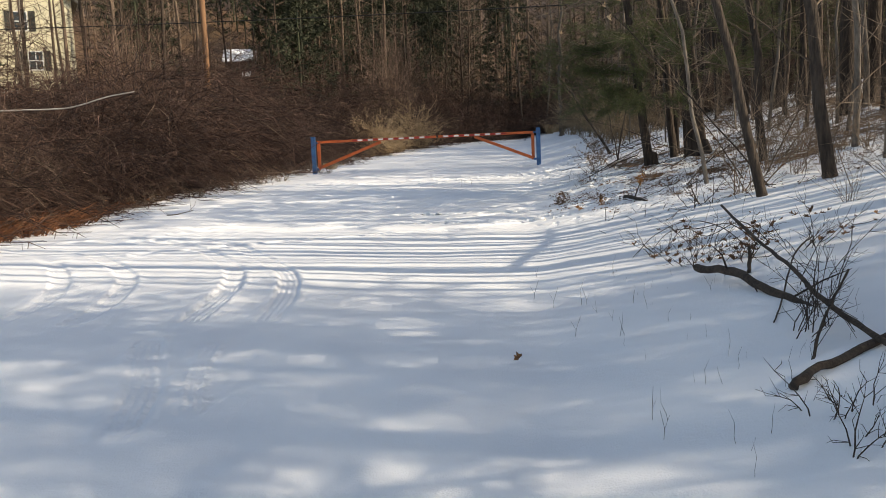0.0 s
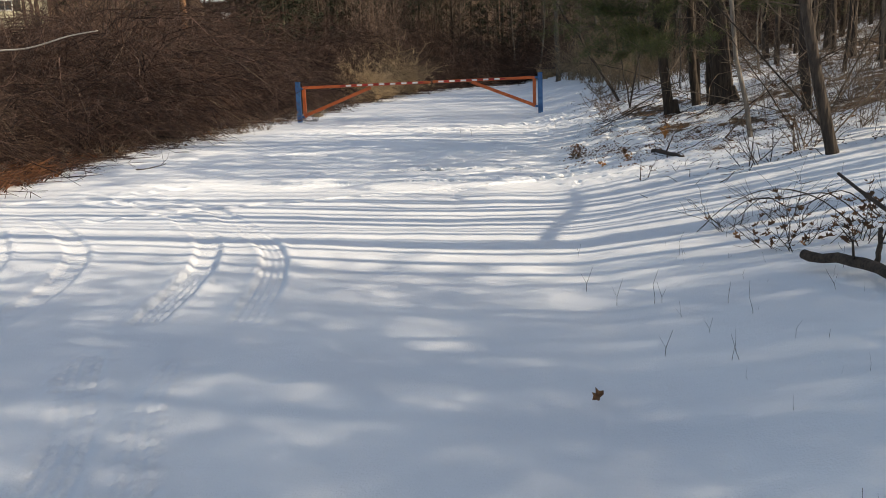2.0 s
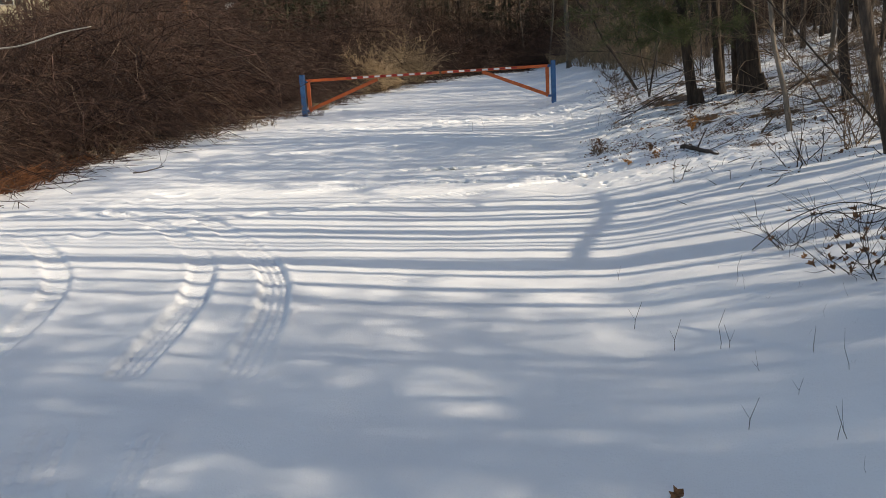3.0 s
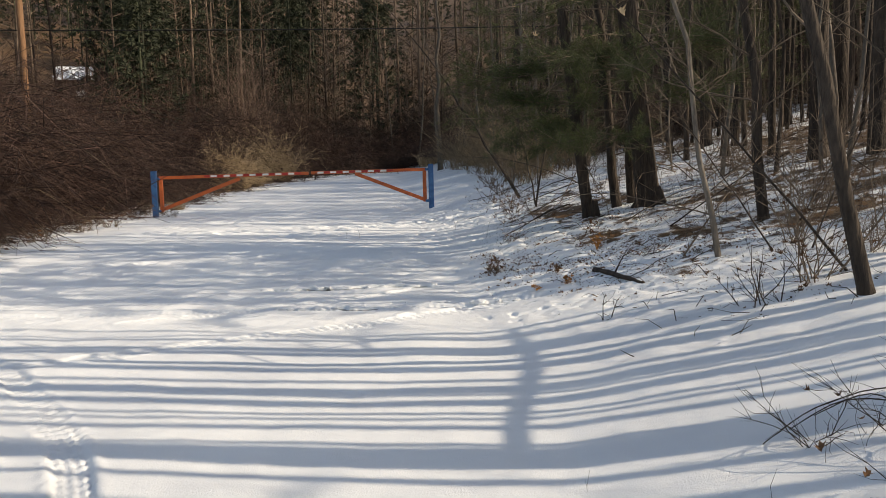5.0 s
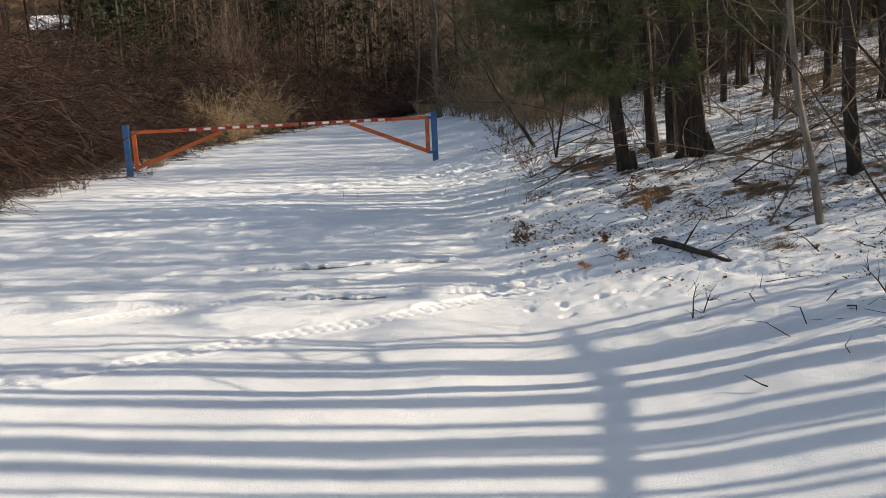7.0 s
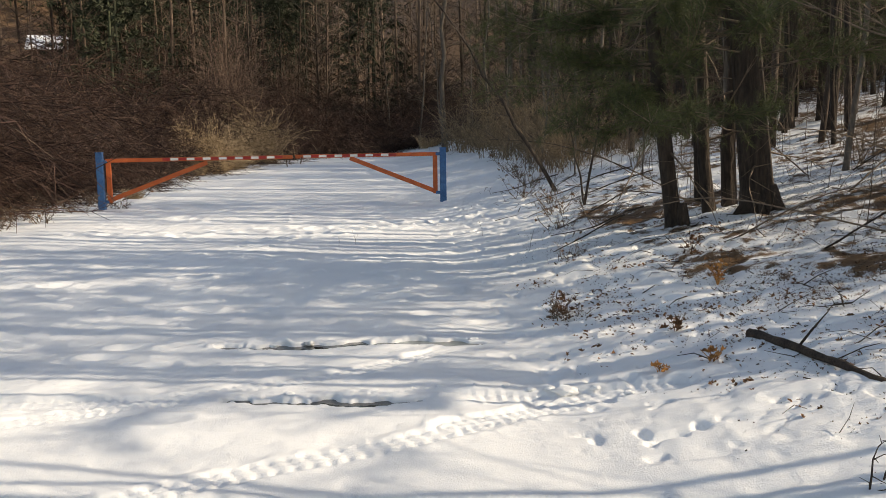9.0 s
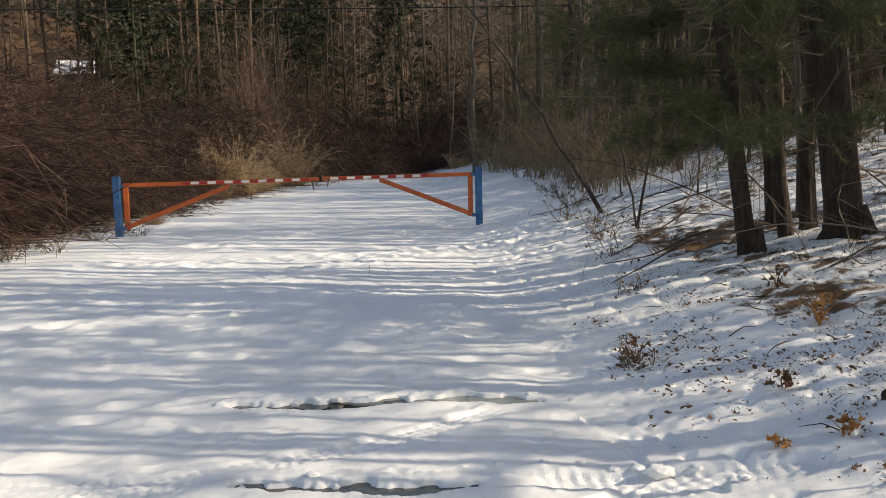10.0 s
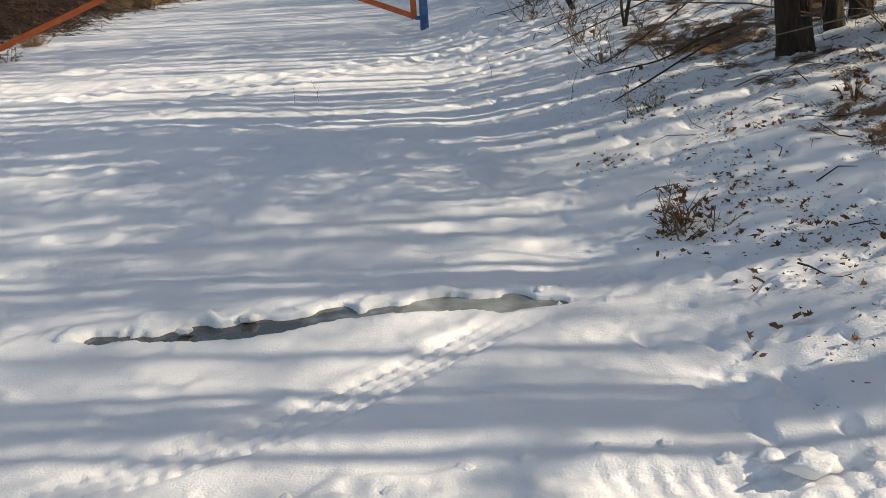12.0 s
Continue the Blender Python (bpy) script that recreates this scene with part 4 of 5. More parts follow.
def gate_leaf(base, way, length, brace_at, top_z, tape_from, tape_to, label, rise=0.0):
    """A swing arm: hinge upright, top bar, diagonal brace and reflective tape. way: +1 or -1 along x."""
    ob = thing("gate_leaf", label, "gate", Matrix.Translation(base), "gate leaves")
    x0 = 0.16 * way

    def bar(name, a, b, w, d, mat, label=""):
        a, b = Vector(a), Vector(b)
        u = (b - a).normalized()
        y = Vector((0, 1, 0))
        v = u.cross(y).normalized()
        m = Matrix.Translation(a) @ Matrix((u, y, v)).transposed().to_4x4()
        s = Shape()
        s.box((0, -d / 2, -w / 2), ((b - a).length, d / 2, w / 2), m)
        return part(name, s, mat, ob, label, False, 0.006)

    end = x0 + way * length
    bar("hinge_upright", (x0, 0, 0.18), (x0, 0, top_z + 0.035), 0.09, 0.06, ORANGE)
    bar("top_bar", (x0 + way * 0.03, 0, top_z), (end, 0, top_z + rise), 0.075, 0.062, ORANGE)
    bar("brace", (x0 + way * 0.03, 0.0, 0.24), (brace_at * way, 0, top_z - 0.06), 0.085, 0.055, ORANGE)
    n = int((tape_to - tape_from) / 0.155)
    for i in range(n):
        a = (tape_from + i * 0.155) * way
        b = a + 0.148 * way
        s = Shape()
        zt = top_z + rise * abs(a) / length
        s.box((min(a, b), -0.0345, zt - 0.022), (max(a, b), -0.0315, zt + 0.026))
        part("tape_strip", s, (RED_TAPE, WHITE_TAPE)[i % 2], ob, ("red reflective strip", "white reflective strip")[i % 2], False)
    s = Shape()
    s.tube([Vector((end - way * 0.12, -0.045, top_z - 0.02)), Vector((end - way * 0.11, -0.05, top_z - 0.1)), Vector((end - way * 0.1, -0.045, top_z - 0.17))], [0.012, 0.012, 0.01], 6)
    part("latch_pin", s, STEEL, ob, "dark steel latch pin")
    return ob


gate_post(GATE_L, 1.15, 0.0, 1)
gate_post(GATE_R, 1.1, 0.02, -1)
gate_leaf(GATE_L, 1, 3.55, 2.05, 1.0, 1.2, 3.6, "orange steel swing gate leaf with red and white tape", 0.025)
gate_leaf(GATE_R, -1, 2.8, 1.88, 0.98, 0.95, 2.95, "orange steel swing gate leaf in tree shade", -0.018)

# ---- house, shed, pole and wires beyond the brush ----
def house(m):
    ob = thing("house", "pale yellow clapboard house with dark shutters", "house", m)
    s = Shape()
    s.box((-4.5, 0, -2), (4.5, 8, 5.6))
    wall = part("wall", s, SIDING, ob, smooth=False)
    s = Shape()
    base = len(s.v)
    s.v += [(-4.5, 0, 5.6), (4.5, 0, 5.6), (0, 0, 8.6), (-4.5, 8, 5.6), (4.5, 8, 5.6), (0, 8, 8.6)]
    s.f += [(0, 1, 2), (3, 5, 4), (0, 2, 5, 3), (1, 4, 5, 2)]
    part("gable", s, SIDING, ob, smooth=False)
    s = Shape()
    for sx in (-1, 1):
        a, b = Vector((sx * 5.0, -0.4, 5.25)), Vector((0, -0.4, 8.75))
        u = (b - a).normalized()
        v = Vector((0, 1, 0))
        n = u.cross(v)
        s.box((0, 0, -0.09), ((b - a).length, 8.8, 0.09), Matrix.Translation(a) @ Matrix((u, v, n)).transposed().to_4x4())
    part("roof", s, SHINGLE, ob, smooth=False)
    for i in range(24):
        s = Shape()
        s.box((-4.5, -0.03, -1.6 + i * 0.3), (4.5, -0.004, -1.34 + i * 0.3))
        part("clapboard", s, SIDING, wall, smooth=False)
    for x, z in ((1.0, 3.2), (-2.4, 3.2), (-2.4, 0.4), (1.8, 0.4)):
        s = Shape()
        s.box((x - 0.5, -0.07, z), (x + 0.5, -0.034, z + 1.4))
        w = part("window", s, TRIM, ob, smooth=False)
        for px in (-0.42, 0.03):
            for pz in (0.08, 0.74):
                s = Shape()
                s.box((x + px, -0.085, z + pz), (x + px + 0.39, -0.072, z + pz + 0.58))
                part("pane", s, GLASS_DARK, w, smooth=False)
        for sx in (-1, 1):
            s = Shape()
            s.box((x + sx * 0.78 - 0.22, -0.08, z - 0.02), (x + sx * 0.78 + 0.22, -0.035, z + 1.42))
            part("shutter", s, SHUTTER, ob, smooth=False)
    return ob


house(Matrix.Translation((-35.4, 59.9, 6.9)) @ Matrix.Rotation(radians(31), 4, "Z"))


def shed(m):
    ob = thing("shed", "dark brown shed with a snowy roof", "shed", m)
    s = Shape()
    s.box((-1.8, 0, -2), (1.8, 4, 2.3))
    part("wall", s, WALL_BROWN, ob, smooth=False)
    s = Shape()
    s.v += [(-2.1, -0.5, 2.2), (2.1, -0.5, 2.2), (2.1, 2.2, 3.9), (-2.1, 2.2, 3.9), (-2.1, 4.6, 2.2), (2.1, 4.6, 2.2), (-2.1, -0.5, 2.32), (2.1, -0.5, 2.32), (2.1, 2.2, 4.02), (-2.1, 2.2, 4.02), (-2.1, 4.6, 2.32), (2.1, 4.6, 2.32)]
    s.f += [(0, 1, 2, 3), (3, 2, 5, 4), (6, 9, 8, 7), (9, 10, 11, 8), (0, 6, 7, 1), (4, 5, 11, 10), (0, 3, 9, 6), (3, 4, 10, 9), (1, 7, 8, 2), (2, 8, 11, 5)]
    part("roof", s, SNOW, ob, "snow-covered roof", False)
    s = Shape()
    s.box((0.3, -0.06, 0.2), (1.4, -0.003, 1.0))
    part("window", s, TRIM, ob, "white window frame", False)
    return ob


shed(Matrix.Translation((-22.9, 73.5, 7.0)) @ Matrix.Rotation(radians(12), 4, "Z") @ Matrix.Scale(0.66, 4))

s = Shape()
pz = ground_z(-13.1, 39.0)
s.tube([Vector((0, 0, -0.5)), Vector((0.03, 0, 5)), Vector((0.0, 0, 11))], [0.14, 0.13, 0.11], 14)
pole = thing("utility_pole", "weathered orange-brown wooden utility pole", "pole", Matrix.Translation((-13.1, 39.0, pz)))
part("shaft", s, POLE, pole)
s = Shape()
s.box((-1.1, -0.06, 10.1), (1.1, 0.06, 10.24))
part("crossarm", s, POLE, pole, smooth=False)
for z0, off in ((5.6, 0.0), (10.25, 0.9)):
    s = Shape()
    pts = []
    for i in range(25):
        t = i / 24
        pts.append(Vector((-63.1 + 100 * t, 34 + 10 * t + off, pz + z0 + 1.3 * (2 * t - 1) ** 2)))
    s.tube(pts, [0.022] * 25, 5)
    solo("power_line", s, CABLE, "black overhead cable sagging past the pole", "cable", group="overhead cables")

# ---- melt water ----
def puddle(line, lo, hi, mat, label):
    s = Shape()
    for p in curve_through(line):
        if lo <= p[0] <= hi:
            s.v += [(p[0], p[1] - 0.17, -0.018), (p[0], p[1] + 0.17, -0.018)]
            k = len(s.v)
            if k > 2:
                s.f.append((k - 4, k - 2, k - 1, k - 3))
    return solo("puddle", s, mat, label, "puddle", kind="structure")


puddle(RUTS[0][0], -2, 2, WATER, "dark melt water in a tyre rut")
puddle(RUTS[1][0], -2, 2, ICY, "melt water under a grey ice skin in a rut")


def snow_lump(x, y, size):
    bm = bmesh.new()
    bmesh.ops.create_icosphere(bm, subdivisions=3, radius=1)
    for v in bm.verts:
        q = v.co + Vector((x * 9, y * 7, 0))
        v.co *= 0.9 + 0.5 * noise.noise(q * 1.6) + 0.3 * abs(noise.noise(q * 3.5)) + 0.14 * noise.noise(q * 9)
        v.co = Vector((v.co.x * size * 1.25, v.co.y * size * 0.8, v.co.z * size * 0.6))
    me = bpy.data.meshes.new("snow_lump")
    bm.to_mesh(me)
    bm.free()
    me.materials.append(SNOW)
    me.polygons.foreach_set("use_smooth", [True] * len(me.polygons))
    ob = tagged(new("snow_lump", me), "broken lump of snow thrown up beside a rut", "snow lump", "snow lumps")
    ob.matrix_basis = Matrix.Translation((x, y, ground_z(x, y) + size * 0.15))
    return ob


for x, y, size in ((1.36, 14.0, 0.065), (1.27, 14.09, 0.035), (-0.7, 15.6, 0.03), (-0.42, 15.66, 0.035), (-0.2, 15.7, 0.022), (0.35, 14.24, 0.03), (0.55, 14.25, 0.032), (0.12, 14.16, 0.028), (-0.2, 14.2, 0.026), (-0.45, 14.24, 0.03), (0.8, 14.26, 0.028), (1.0, 14.24, 0.022), (-0.9, 15.72, 0.025), (0.2, 15.78, 0.02), (0.95, 15.62, 0.035), (1.55, 13.98, 0.03), (1.15, 14.12, 0.026), (1.7, 13.75, 0.026)):
    snow_lump(x, y, size)

# ---- fallen wood and shrubs on the near bank ----
def stick(name, pts, r0, r1, mat, label, category="branch", shoots=0, group=""):
    s = Shape()
    line = [Vector(p) for p in curve_through(pts, 5)]
    line = [p + rv(r0 * 0.35) for p in line]
    n = len(line) - 1
    s.tube(line, [(r0 + (r1 - r0) * i / n) * R.uniform(0.88, 1.14) for i in range(n + 1)], 9)
    ob = solo(name, s, mat, label, category, group=group)
    for _ in range(shoots):
        s = Shape()
        i = R.randint(1, n - 1)
        w = ((line[i + 1] - line[i]).normalized() + rv(1.1)).normalized()
        l = R.uniform(0.15, 0.5)
        s.tube([line[i], line[i] + w * l * 0.5 + rv(0.03), line[i] + w * l], [r0 * 0.3, r0 * 0.22, r0 * 0.08], 4)
        part("twig", s, mat, ob)
    return ob


def gz(x, y, up=0.0):
    return (x, y, ground_z(x, y) + up)


stick("fallen_log", [(2.4, 7.15, 0.3), (2.57, 6.7, 0.33), (2.67, 6.2, 0.3), (2.79, 5.7, 0.26)], 0.027, 0.036, DEADWOOD, "broken dark fallen log resting on twigs in snow", "log", 5)
stick("fallen_branch", [(2.59, 7.2, 0.77), (2.67, 6.5, 0.59), (2.72, 5.9, 0.49), (2.71, 5.3, 0.4), (2.77, 4.75, 0.33), (2.84, 4.3, 0.28)], 0.01, 0.018, DEADWOOD, "long dark fallen branch leaning over the snow", "branch", 8)
stick("fallen_branch", [(2.27, 4.4, 0.2), (2.5, 4.6, 0.25), (2.8, 4.78, 0.31), (3.1, 4.9, 0.42), (3.4, 5.0, 0.5)], 0.024, 0.013, DEADWOOD, "forked dark fallen branch on snow", "branch", 4)
stick("fallen_branch", [(2.47, 4.75, 0.2), (2.54, 4.9, 0.3), (2.67, 5.1, 0.42), (2.83, 5.3, 0.57)], 0.009, 0.006, DEADWOOD, "thin dark curved branch on snow", "branch", 2)
stick("fallen_branch", [(2.74, 6.95, 0.25), (2.73, 6.92, 0.38), (2.72, 6.9, 0.5)], 0.016, 0.012, DEADWOOD, "upright broken dark branch stub", "branch", 2)
stick("fallen_branch", [(3.3, 7.3, 0.5), (2.95, 6.6, 0.47), (2.7, 6.0, 0.3), (2.5, 5.5, 0.24)], 0.007, 0.004, DEADWOOD, "thin dark curved branch on snow", "branch", 6)
stick("fallen_log", [gz(2.72, 14.25, 0.03), gz(2.8, 13.6, 0.035), gz(2.85, 12.95, 0.03)], 0.034, 0.02, DEADWOOD, "short broken log lying on snowy bank", "log", 3)
stick("fallen_branch", [gz(-5.9, 16.7, 0.02), gz(-5.7, 16.75, 0.03), gz(-5.45, 16.95, 0.08)], 0.012, 0.006, DEADWOOD, "small dark branch lying on the snow", "branch", 3)
for x, y, s in ((3.2, 20.4, 1.0), (2.9, 19.4, 0.8), (3.3, 21.6, 1.1), (3.4, 22.8, 1.0), (2.6, 18.6, 0.5), (3.6, 24.0, 1.0), (3.0, 25.2, 0.8)):
    s *= R.uniform(0.6, 1.0)
    turn, lift = R.uniform(-0.9, 1.1), R.uniform(0.3, 1.0)
    dx, dy = s * math.cos(turn), s * math.sin(turn)
    stick("fallen_branch", [gz(x - 0.7 * dx, y - 0.7 * dy, 0.03), gz(x + R.uniform(-0.1, 0.1), y + R.uniform(-0.15, 0.15), 0.14 * lift), gz(x + 0.6 * dx + R.uniform(-0.15, 0.15), y + 0.6 * dy, 0.3 * lift), gz(x + 1.1 * dx, y + 1.1 * dy + R.uniform(-0.2, 0.2), 0.36 * lift)], 0.005, 0.012, DEADWOOD, "dead brushy branch on the snowy bank", "branch", 14, "dead branches on the bank")


def leaf_shape(s, p, size, lobed=True):
    """A curled, lobed dead leaf."""
    m = Matrix.Translation(p) @ Euler((R.uniform(-0.7, 0.7), R.uniform(-0.7, 0.7), R.uniform(0, 6.28))).to_matrix().to_4x4() @ Matrix.Scale(size, 4)
    i = len(s.v)
    rim = [(0, -0.6, 0.05), (0.18, -0.3, 0.08), (0.42, -0.25, 0.2), (0.25, 0.0, 0.06), (0.5, 0.2, 0.25), (0.2, 0.3, 0.08), (0.0, 0.6, 0.16), (-0.2, 0.3, 0.08), (-0.5, 0.2, 0.22), (-0.25, 0.0, 0.06), (-0.42, -0.25, 0.18), (-0.18, -0.3, 0.08)]
    if not lobed:
        rim = [(0.28 * math.sin(a), 0.6 * math.cos(a), 0.1) for a in (math.pi * k / 6 for k in range(12))]
    s.v.append(tuple(m @ Vector((0, 0, 0))))
    bend = R.uniform(0.2, 1.6)
    for q in rim:
        k = R.uniform(0.55, 1.05)
        s.v.append(tuple(m @ Vector((q[0] * k, q[1] * k, q[2] * k + bend * q[0] * q[0] + R.uniform(-0.08, 0.08)))))
    for k in range(12):
        s.f.append((i, i + 1 + k, i + 1 + (k + 1) % 12))


s = Shape()
leaf_shape(s, Vector((0, 0, 0)), 0.072)
one_leaf = solo("dead_leaf", s, LEAF, "single curled brown oak leaf on snow", "leaf", Matrix.Translation(gz(1.028, 5.58, 0.035)) @ Euler((0.9, 0.3, 0.4)).to_matrix().to_4x4(), smooth=False)

s = Shape()
for cx, cy, n, sp in ((3.4, 16.8, 300, 0.7), (3.5, 13.6, 320, 0.8), (2.9, 14.4, 160, 0.5), (2.6, 15.0, 120, 0.6), (2.0, 16.0, 60, 0.25), (4.3, 15.6, 300, 1.2), (4.6, 12.6, 200, 1.0), (3.2, 18.4, 160, 0.6), (3.0, 15.9, 160, 0.7), (2.6, 16.8, 80, 0.5), (2.4, 17.6, 60, 0.5), (3.6, 11.6, 100, 0.5), (5.0, 18.0, 150, 1.2)):
    hubs = [(R.gauss(cx, sp), R.gauss(cy, sp)) for _ in range(max(4, n // 9))]
    for _ in range(int(n * 1.9)):
        hub = R.choice(hubs)
        x, y = R.gauss(hub[0], 0.14), R.gauss(hub[1], 0.1)
        if x < 1.5:
            continue
        leaf_shape(s, Vector(gz(x, y, 0.02)), R.choice((0.01, 0.014, 0.02, 0.026, 0.045)) * R.uniform(0.6, 1.3), R.random() < 0.5)
solo("leaf_litter", s, LEAF, "scattered brown dead leaves and crumbs on snow", "leaves", kind="stuff", smooth=False)


s = Shape()
hubs = [(R.uniform(1.9, 6.5), R.uniform(11.0, 20.5), R.uniform(0.08, 0.35)) for _ in range(190)]
for _ in range(14000):
    hub = R.choice(hubs)
    x, y = R.gauss(hub[0], hub[2]), R.gauss(hub[1], hub[2])
    if x < 1.7 or R.random() > (x - 1.5) / 1.2:
        continue
    leaf_shape(s, Vector(gz(x, y, 0.012)), R.uniform(0.006, 0.022), R.random() < 0.6)
solo("bark_crumbs", s, DEADWOOD, "fine dark bark crumbs and seeds on the snow", "litter", kind="stuff", smooth=False)
# upright tufts of curled oak leaves on short stems
def leaf_tuft(x, y, count, size, mat, label):
    s = Shape()
    for _ in range(count):
        a, r, up = R.uniform(0, 6.28), R.uniform(0, size), R.uniform(0.2, 1.5) * size
        leaf_shape(s, Vector((r * math.cos(a), r * math.sin(a), up)), R.uniform(0.035, 0.075))
    for _ in range(count // 2):
        a = R.uniform(0, 6.28)
        s.tube([Vector((0, 0, -0.03)), Vector((0.3 * size * math.cos(a), 0.3 * size * math.sin(a), size * 0.7)), Vector((size * math.cos(a), size * math.sin(a), size * 1.4))], [0.003, 0.0025, 0.001], 4, False)
    solo("leaf_tuft", s, mat, label, "leaves", Matrix.Translation(gz(x, y)), "leaf tufts on the bank", smooth=False)


leaf_tuft(1.97, 13.96, 9, 0.05, LEAF_ORANGE, "small tuft of orange-brown oak leaves on snow")
leaf_tuft(2.3, 13.91, 16, 0.075, LEAF_ORANGE, "tuft of orange-brown oak leaves on snow")
leaf_tuft(1.81, 16.05, 26, 0.13, LEAF, "dark brown tuft of dead leaves and stems")
leaf_tuft(3.17, 15.9, 34, 0.12, LEAF_ORANGE, "patch of red-brown dead leaves on the bank")
leaf_tuft(3.39, 17.09, 22, 0.13, LEAF, "dark brown tuft of dead leaves and stems")
leaf_tuft(2.38, 14.77, 18, 0.09, LEAF, "dark brown tuft of dead leaves and stems")


# a limb of the leaning tree with a few leaves still hanging over the track
s = Shape()
line = [Vector(p) - Vector((3.9, 10.75, ground_z(3.9, 10.75))) for p in ((3.1, 10.85, 3.1), (2.6, 11.2, 3.05), (2.1, 11.6, 3.0), (1.7, 11.85, 2.95), (1.3, 12.1, 2.9))]
s.tube(line, [0.016, 0.013, 0.01, 0.007, 0.003], 6)
hanging = part("limb", s, TWIG, leaning)
for i in range(14):
    s = Shape()
    p = line[1].lerp(line[4], R.random()) + rv(0.2)
    q = line[R.randint(1, 3)]
    s.tube([q, q.lerp(p, 0.6) + rv(0.05), p], [0.004, 0.003, 0.001], 4)
    part("twig", s, TWIG, hanging)
    if i % 2:
        s = Shape()
        leaf_shape(s, p - Vector((0, 0, 0.04)), R.uniform(0.06, 0.1))
        part("leaf", s, TAN, hanging, "pale withered leaf", False)

# fallen twigs strewn over the bank
s = Shape()
for _ in range(900):
    x, y = R.uniform(1.9, 7.5), R.uniform(10.5, 26)
    if R.random() > (x - 1.6) / 2:
        continue
    a, l = R.uniform(0, 6.28), R.uniform(0.06, 0.4) * R.uniform(0.5, 1.2)
    p, q = Vector(gz(x, y, 0.035)), Vector(gz(x + l * math.cos(a), y + l * math.sin(a), R.uniform(0.03, 0.12)))
    w = R.uniform(0.002, 0.006)
    s.tube([p, p.lerp(q, 0.5) + rv(0.04), q], [w, w * 0.8, w * 0.4], 4, False)
solo("twig_litter", s, DEADWOOD, "thin dead twigs strewn over the snowy bank", "twigs", kind="stuff")


def twig_shrub(m, stems, height, leaves, label, spread=0.6, mat=None, group="twiggy shrubs", slim=1.0):
    ob = thing("shrub", label, "shrub", m, group)
    lv = Shape()
    for _ in range(stems):
        s = Shape()
        a = R.uniform(0, 6.28)
        way = Vector((math.cos(a) * spread, math.sin(a) * spread, 1)).normalized()
        line = [Vector((R.uniform(-0.12, 0.12), R.uniform(-0.12, 0.12), -0.03))]
        h = height * R.uniform(0.5, 1.1)
        for i in range(5):
            way = (way + rv(0.3)).normalized()
            line.append(line[-1] + way * h / 5)
        s.tube(line, [slim * r for r in (0.006, 0.005, 0.0045, 0.0035, 0.0025, 0.0012)], 4, False)
        for _ in range(6):
            j = R.randint(1, 4)
            w = (way + rv(1.0)).normalized()
            s.tube([line[j], line[j] + w * h * 0.16 + rv(0.02), line[j] + w * h * 0.3], [0.003 * slim, 0.0024 * slim, 0.001 * slim], 3, False)
        for _ in range(leaves):
            leaf_shape(lv, line[R.randint(3, 5)] - Vector((0, 0, R.uniform(0, 0.1))) + rv(0.05), R.uniform(0.035, 0.075))
        part("stem", s, mat or TWIG, ob)
    if leaves:
        tagged(part("withered_foliage", lv, LEAF, ob, "withered brown leaves", False), kind="stuff")
    return ob


twig_shrub(at_ground(2.5, 7.75), 8, 0.5, 2, "low bare shrub with withered brown leaves", 1.3, DEADWOOD, slim=0.6)
twig_shrub(at_ground(2.85, 7.5), 7, 0.5, 7, "low shrub with hanging withered brown leaves", 0.5, DEADWOOD, slim=0.6)
twig_shrub(at_ground(2.55, 7.6), 4, 0.5, 9, "low shrub with hanging withered brown leaves", 0.3, DEADWOOD, slim=0.6)
for k in range(3):
    o = 0.09 * k
    stick("bent_briar", [gz(2.98 + o, 7.95, 0.0), gz(2.8 + o, 8.15, 0.2), gz(2.55 + o, 8.35, 0.29 - o), gz(2.3 + 1.5 * o, 8.55, 0.2), gz(2.12 + 2 * o, 8.72 + o, 0.01)], 0.0048, 0.0025, DEADWOOD, "dark briar stem arching over into the snow", "briar", 5, "bent briars")
twig_shrub(at_ground(2.35, 8.6), 9, 0.5, 0, "low bare tangled shrub over melted snow", 1.4, DEADWOOD, slim=0.6)
twig_shrub(at_ground(2.75, 8.5), 9, 0.6, 1, "low bare tangled shrub over melted snow", 1.1, DEADWOOD, slim=0.6)
twig_shrub(at_ground(3.3, 7.4), 9, 0.6, 3, "low shrub with hanging withered brown leaves", 0.8, DEADWOOD, slim=0.6)
twig_shrub(at_ground(2.62, 5.2), 9, 0.5, 0, "thin dark upright weed stems in snow", 0.25, DEADWOOD, slim=0.6)
twig_shrub(at_ground(2.72, 5.5), 8, 0.5, 0, "thin dark upright weed stems in snow", 0.3, DEADWOOD, slim=0.6)
twig_shrub(at_ground(2.35, 4.1), 8, 0.35, 0, "thin dark upright weed stems in snow", 0.5, DEADWOOD, slim=0.6)
twig_shrub(at_ground(2.35, 3.7), 7, 0.3, 0, "thin dark upright weed stems in snow", 0.5, DEADWOOD, slim=0.6)
twig_shrub(at_ground(3.0, 6.2), 6, 0.55, 0, "bare branching shrub on the bank", 0.6, DEADWOOD, slim=0.6)
twig_shrub(at_ground(3.25, 11.2), 7, 0.75, 0, "bare branching shrub on the bank", 0.7, DEADWOOD)
twig_shrub(at_ground(3.85, 11.5), 14, 1.0, 3, "bare branching shrub on the bank", 0.5)
twig_shrub(at_ground(2.17, 12.03), 2, 0.45, 0, "small bare branching twig in snow", 0.4, DEADWOOD)
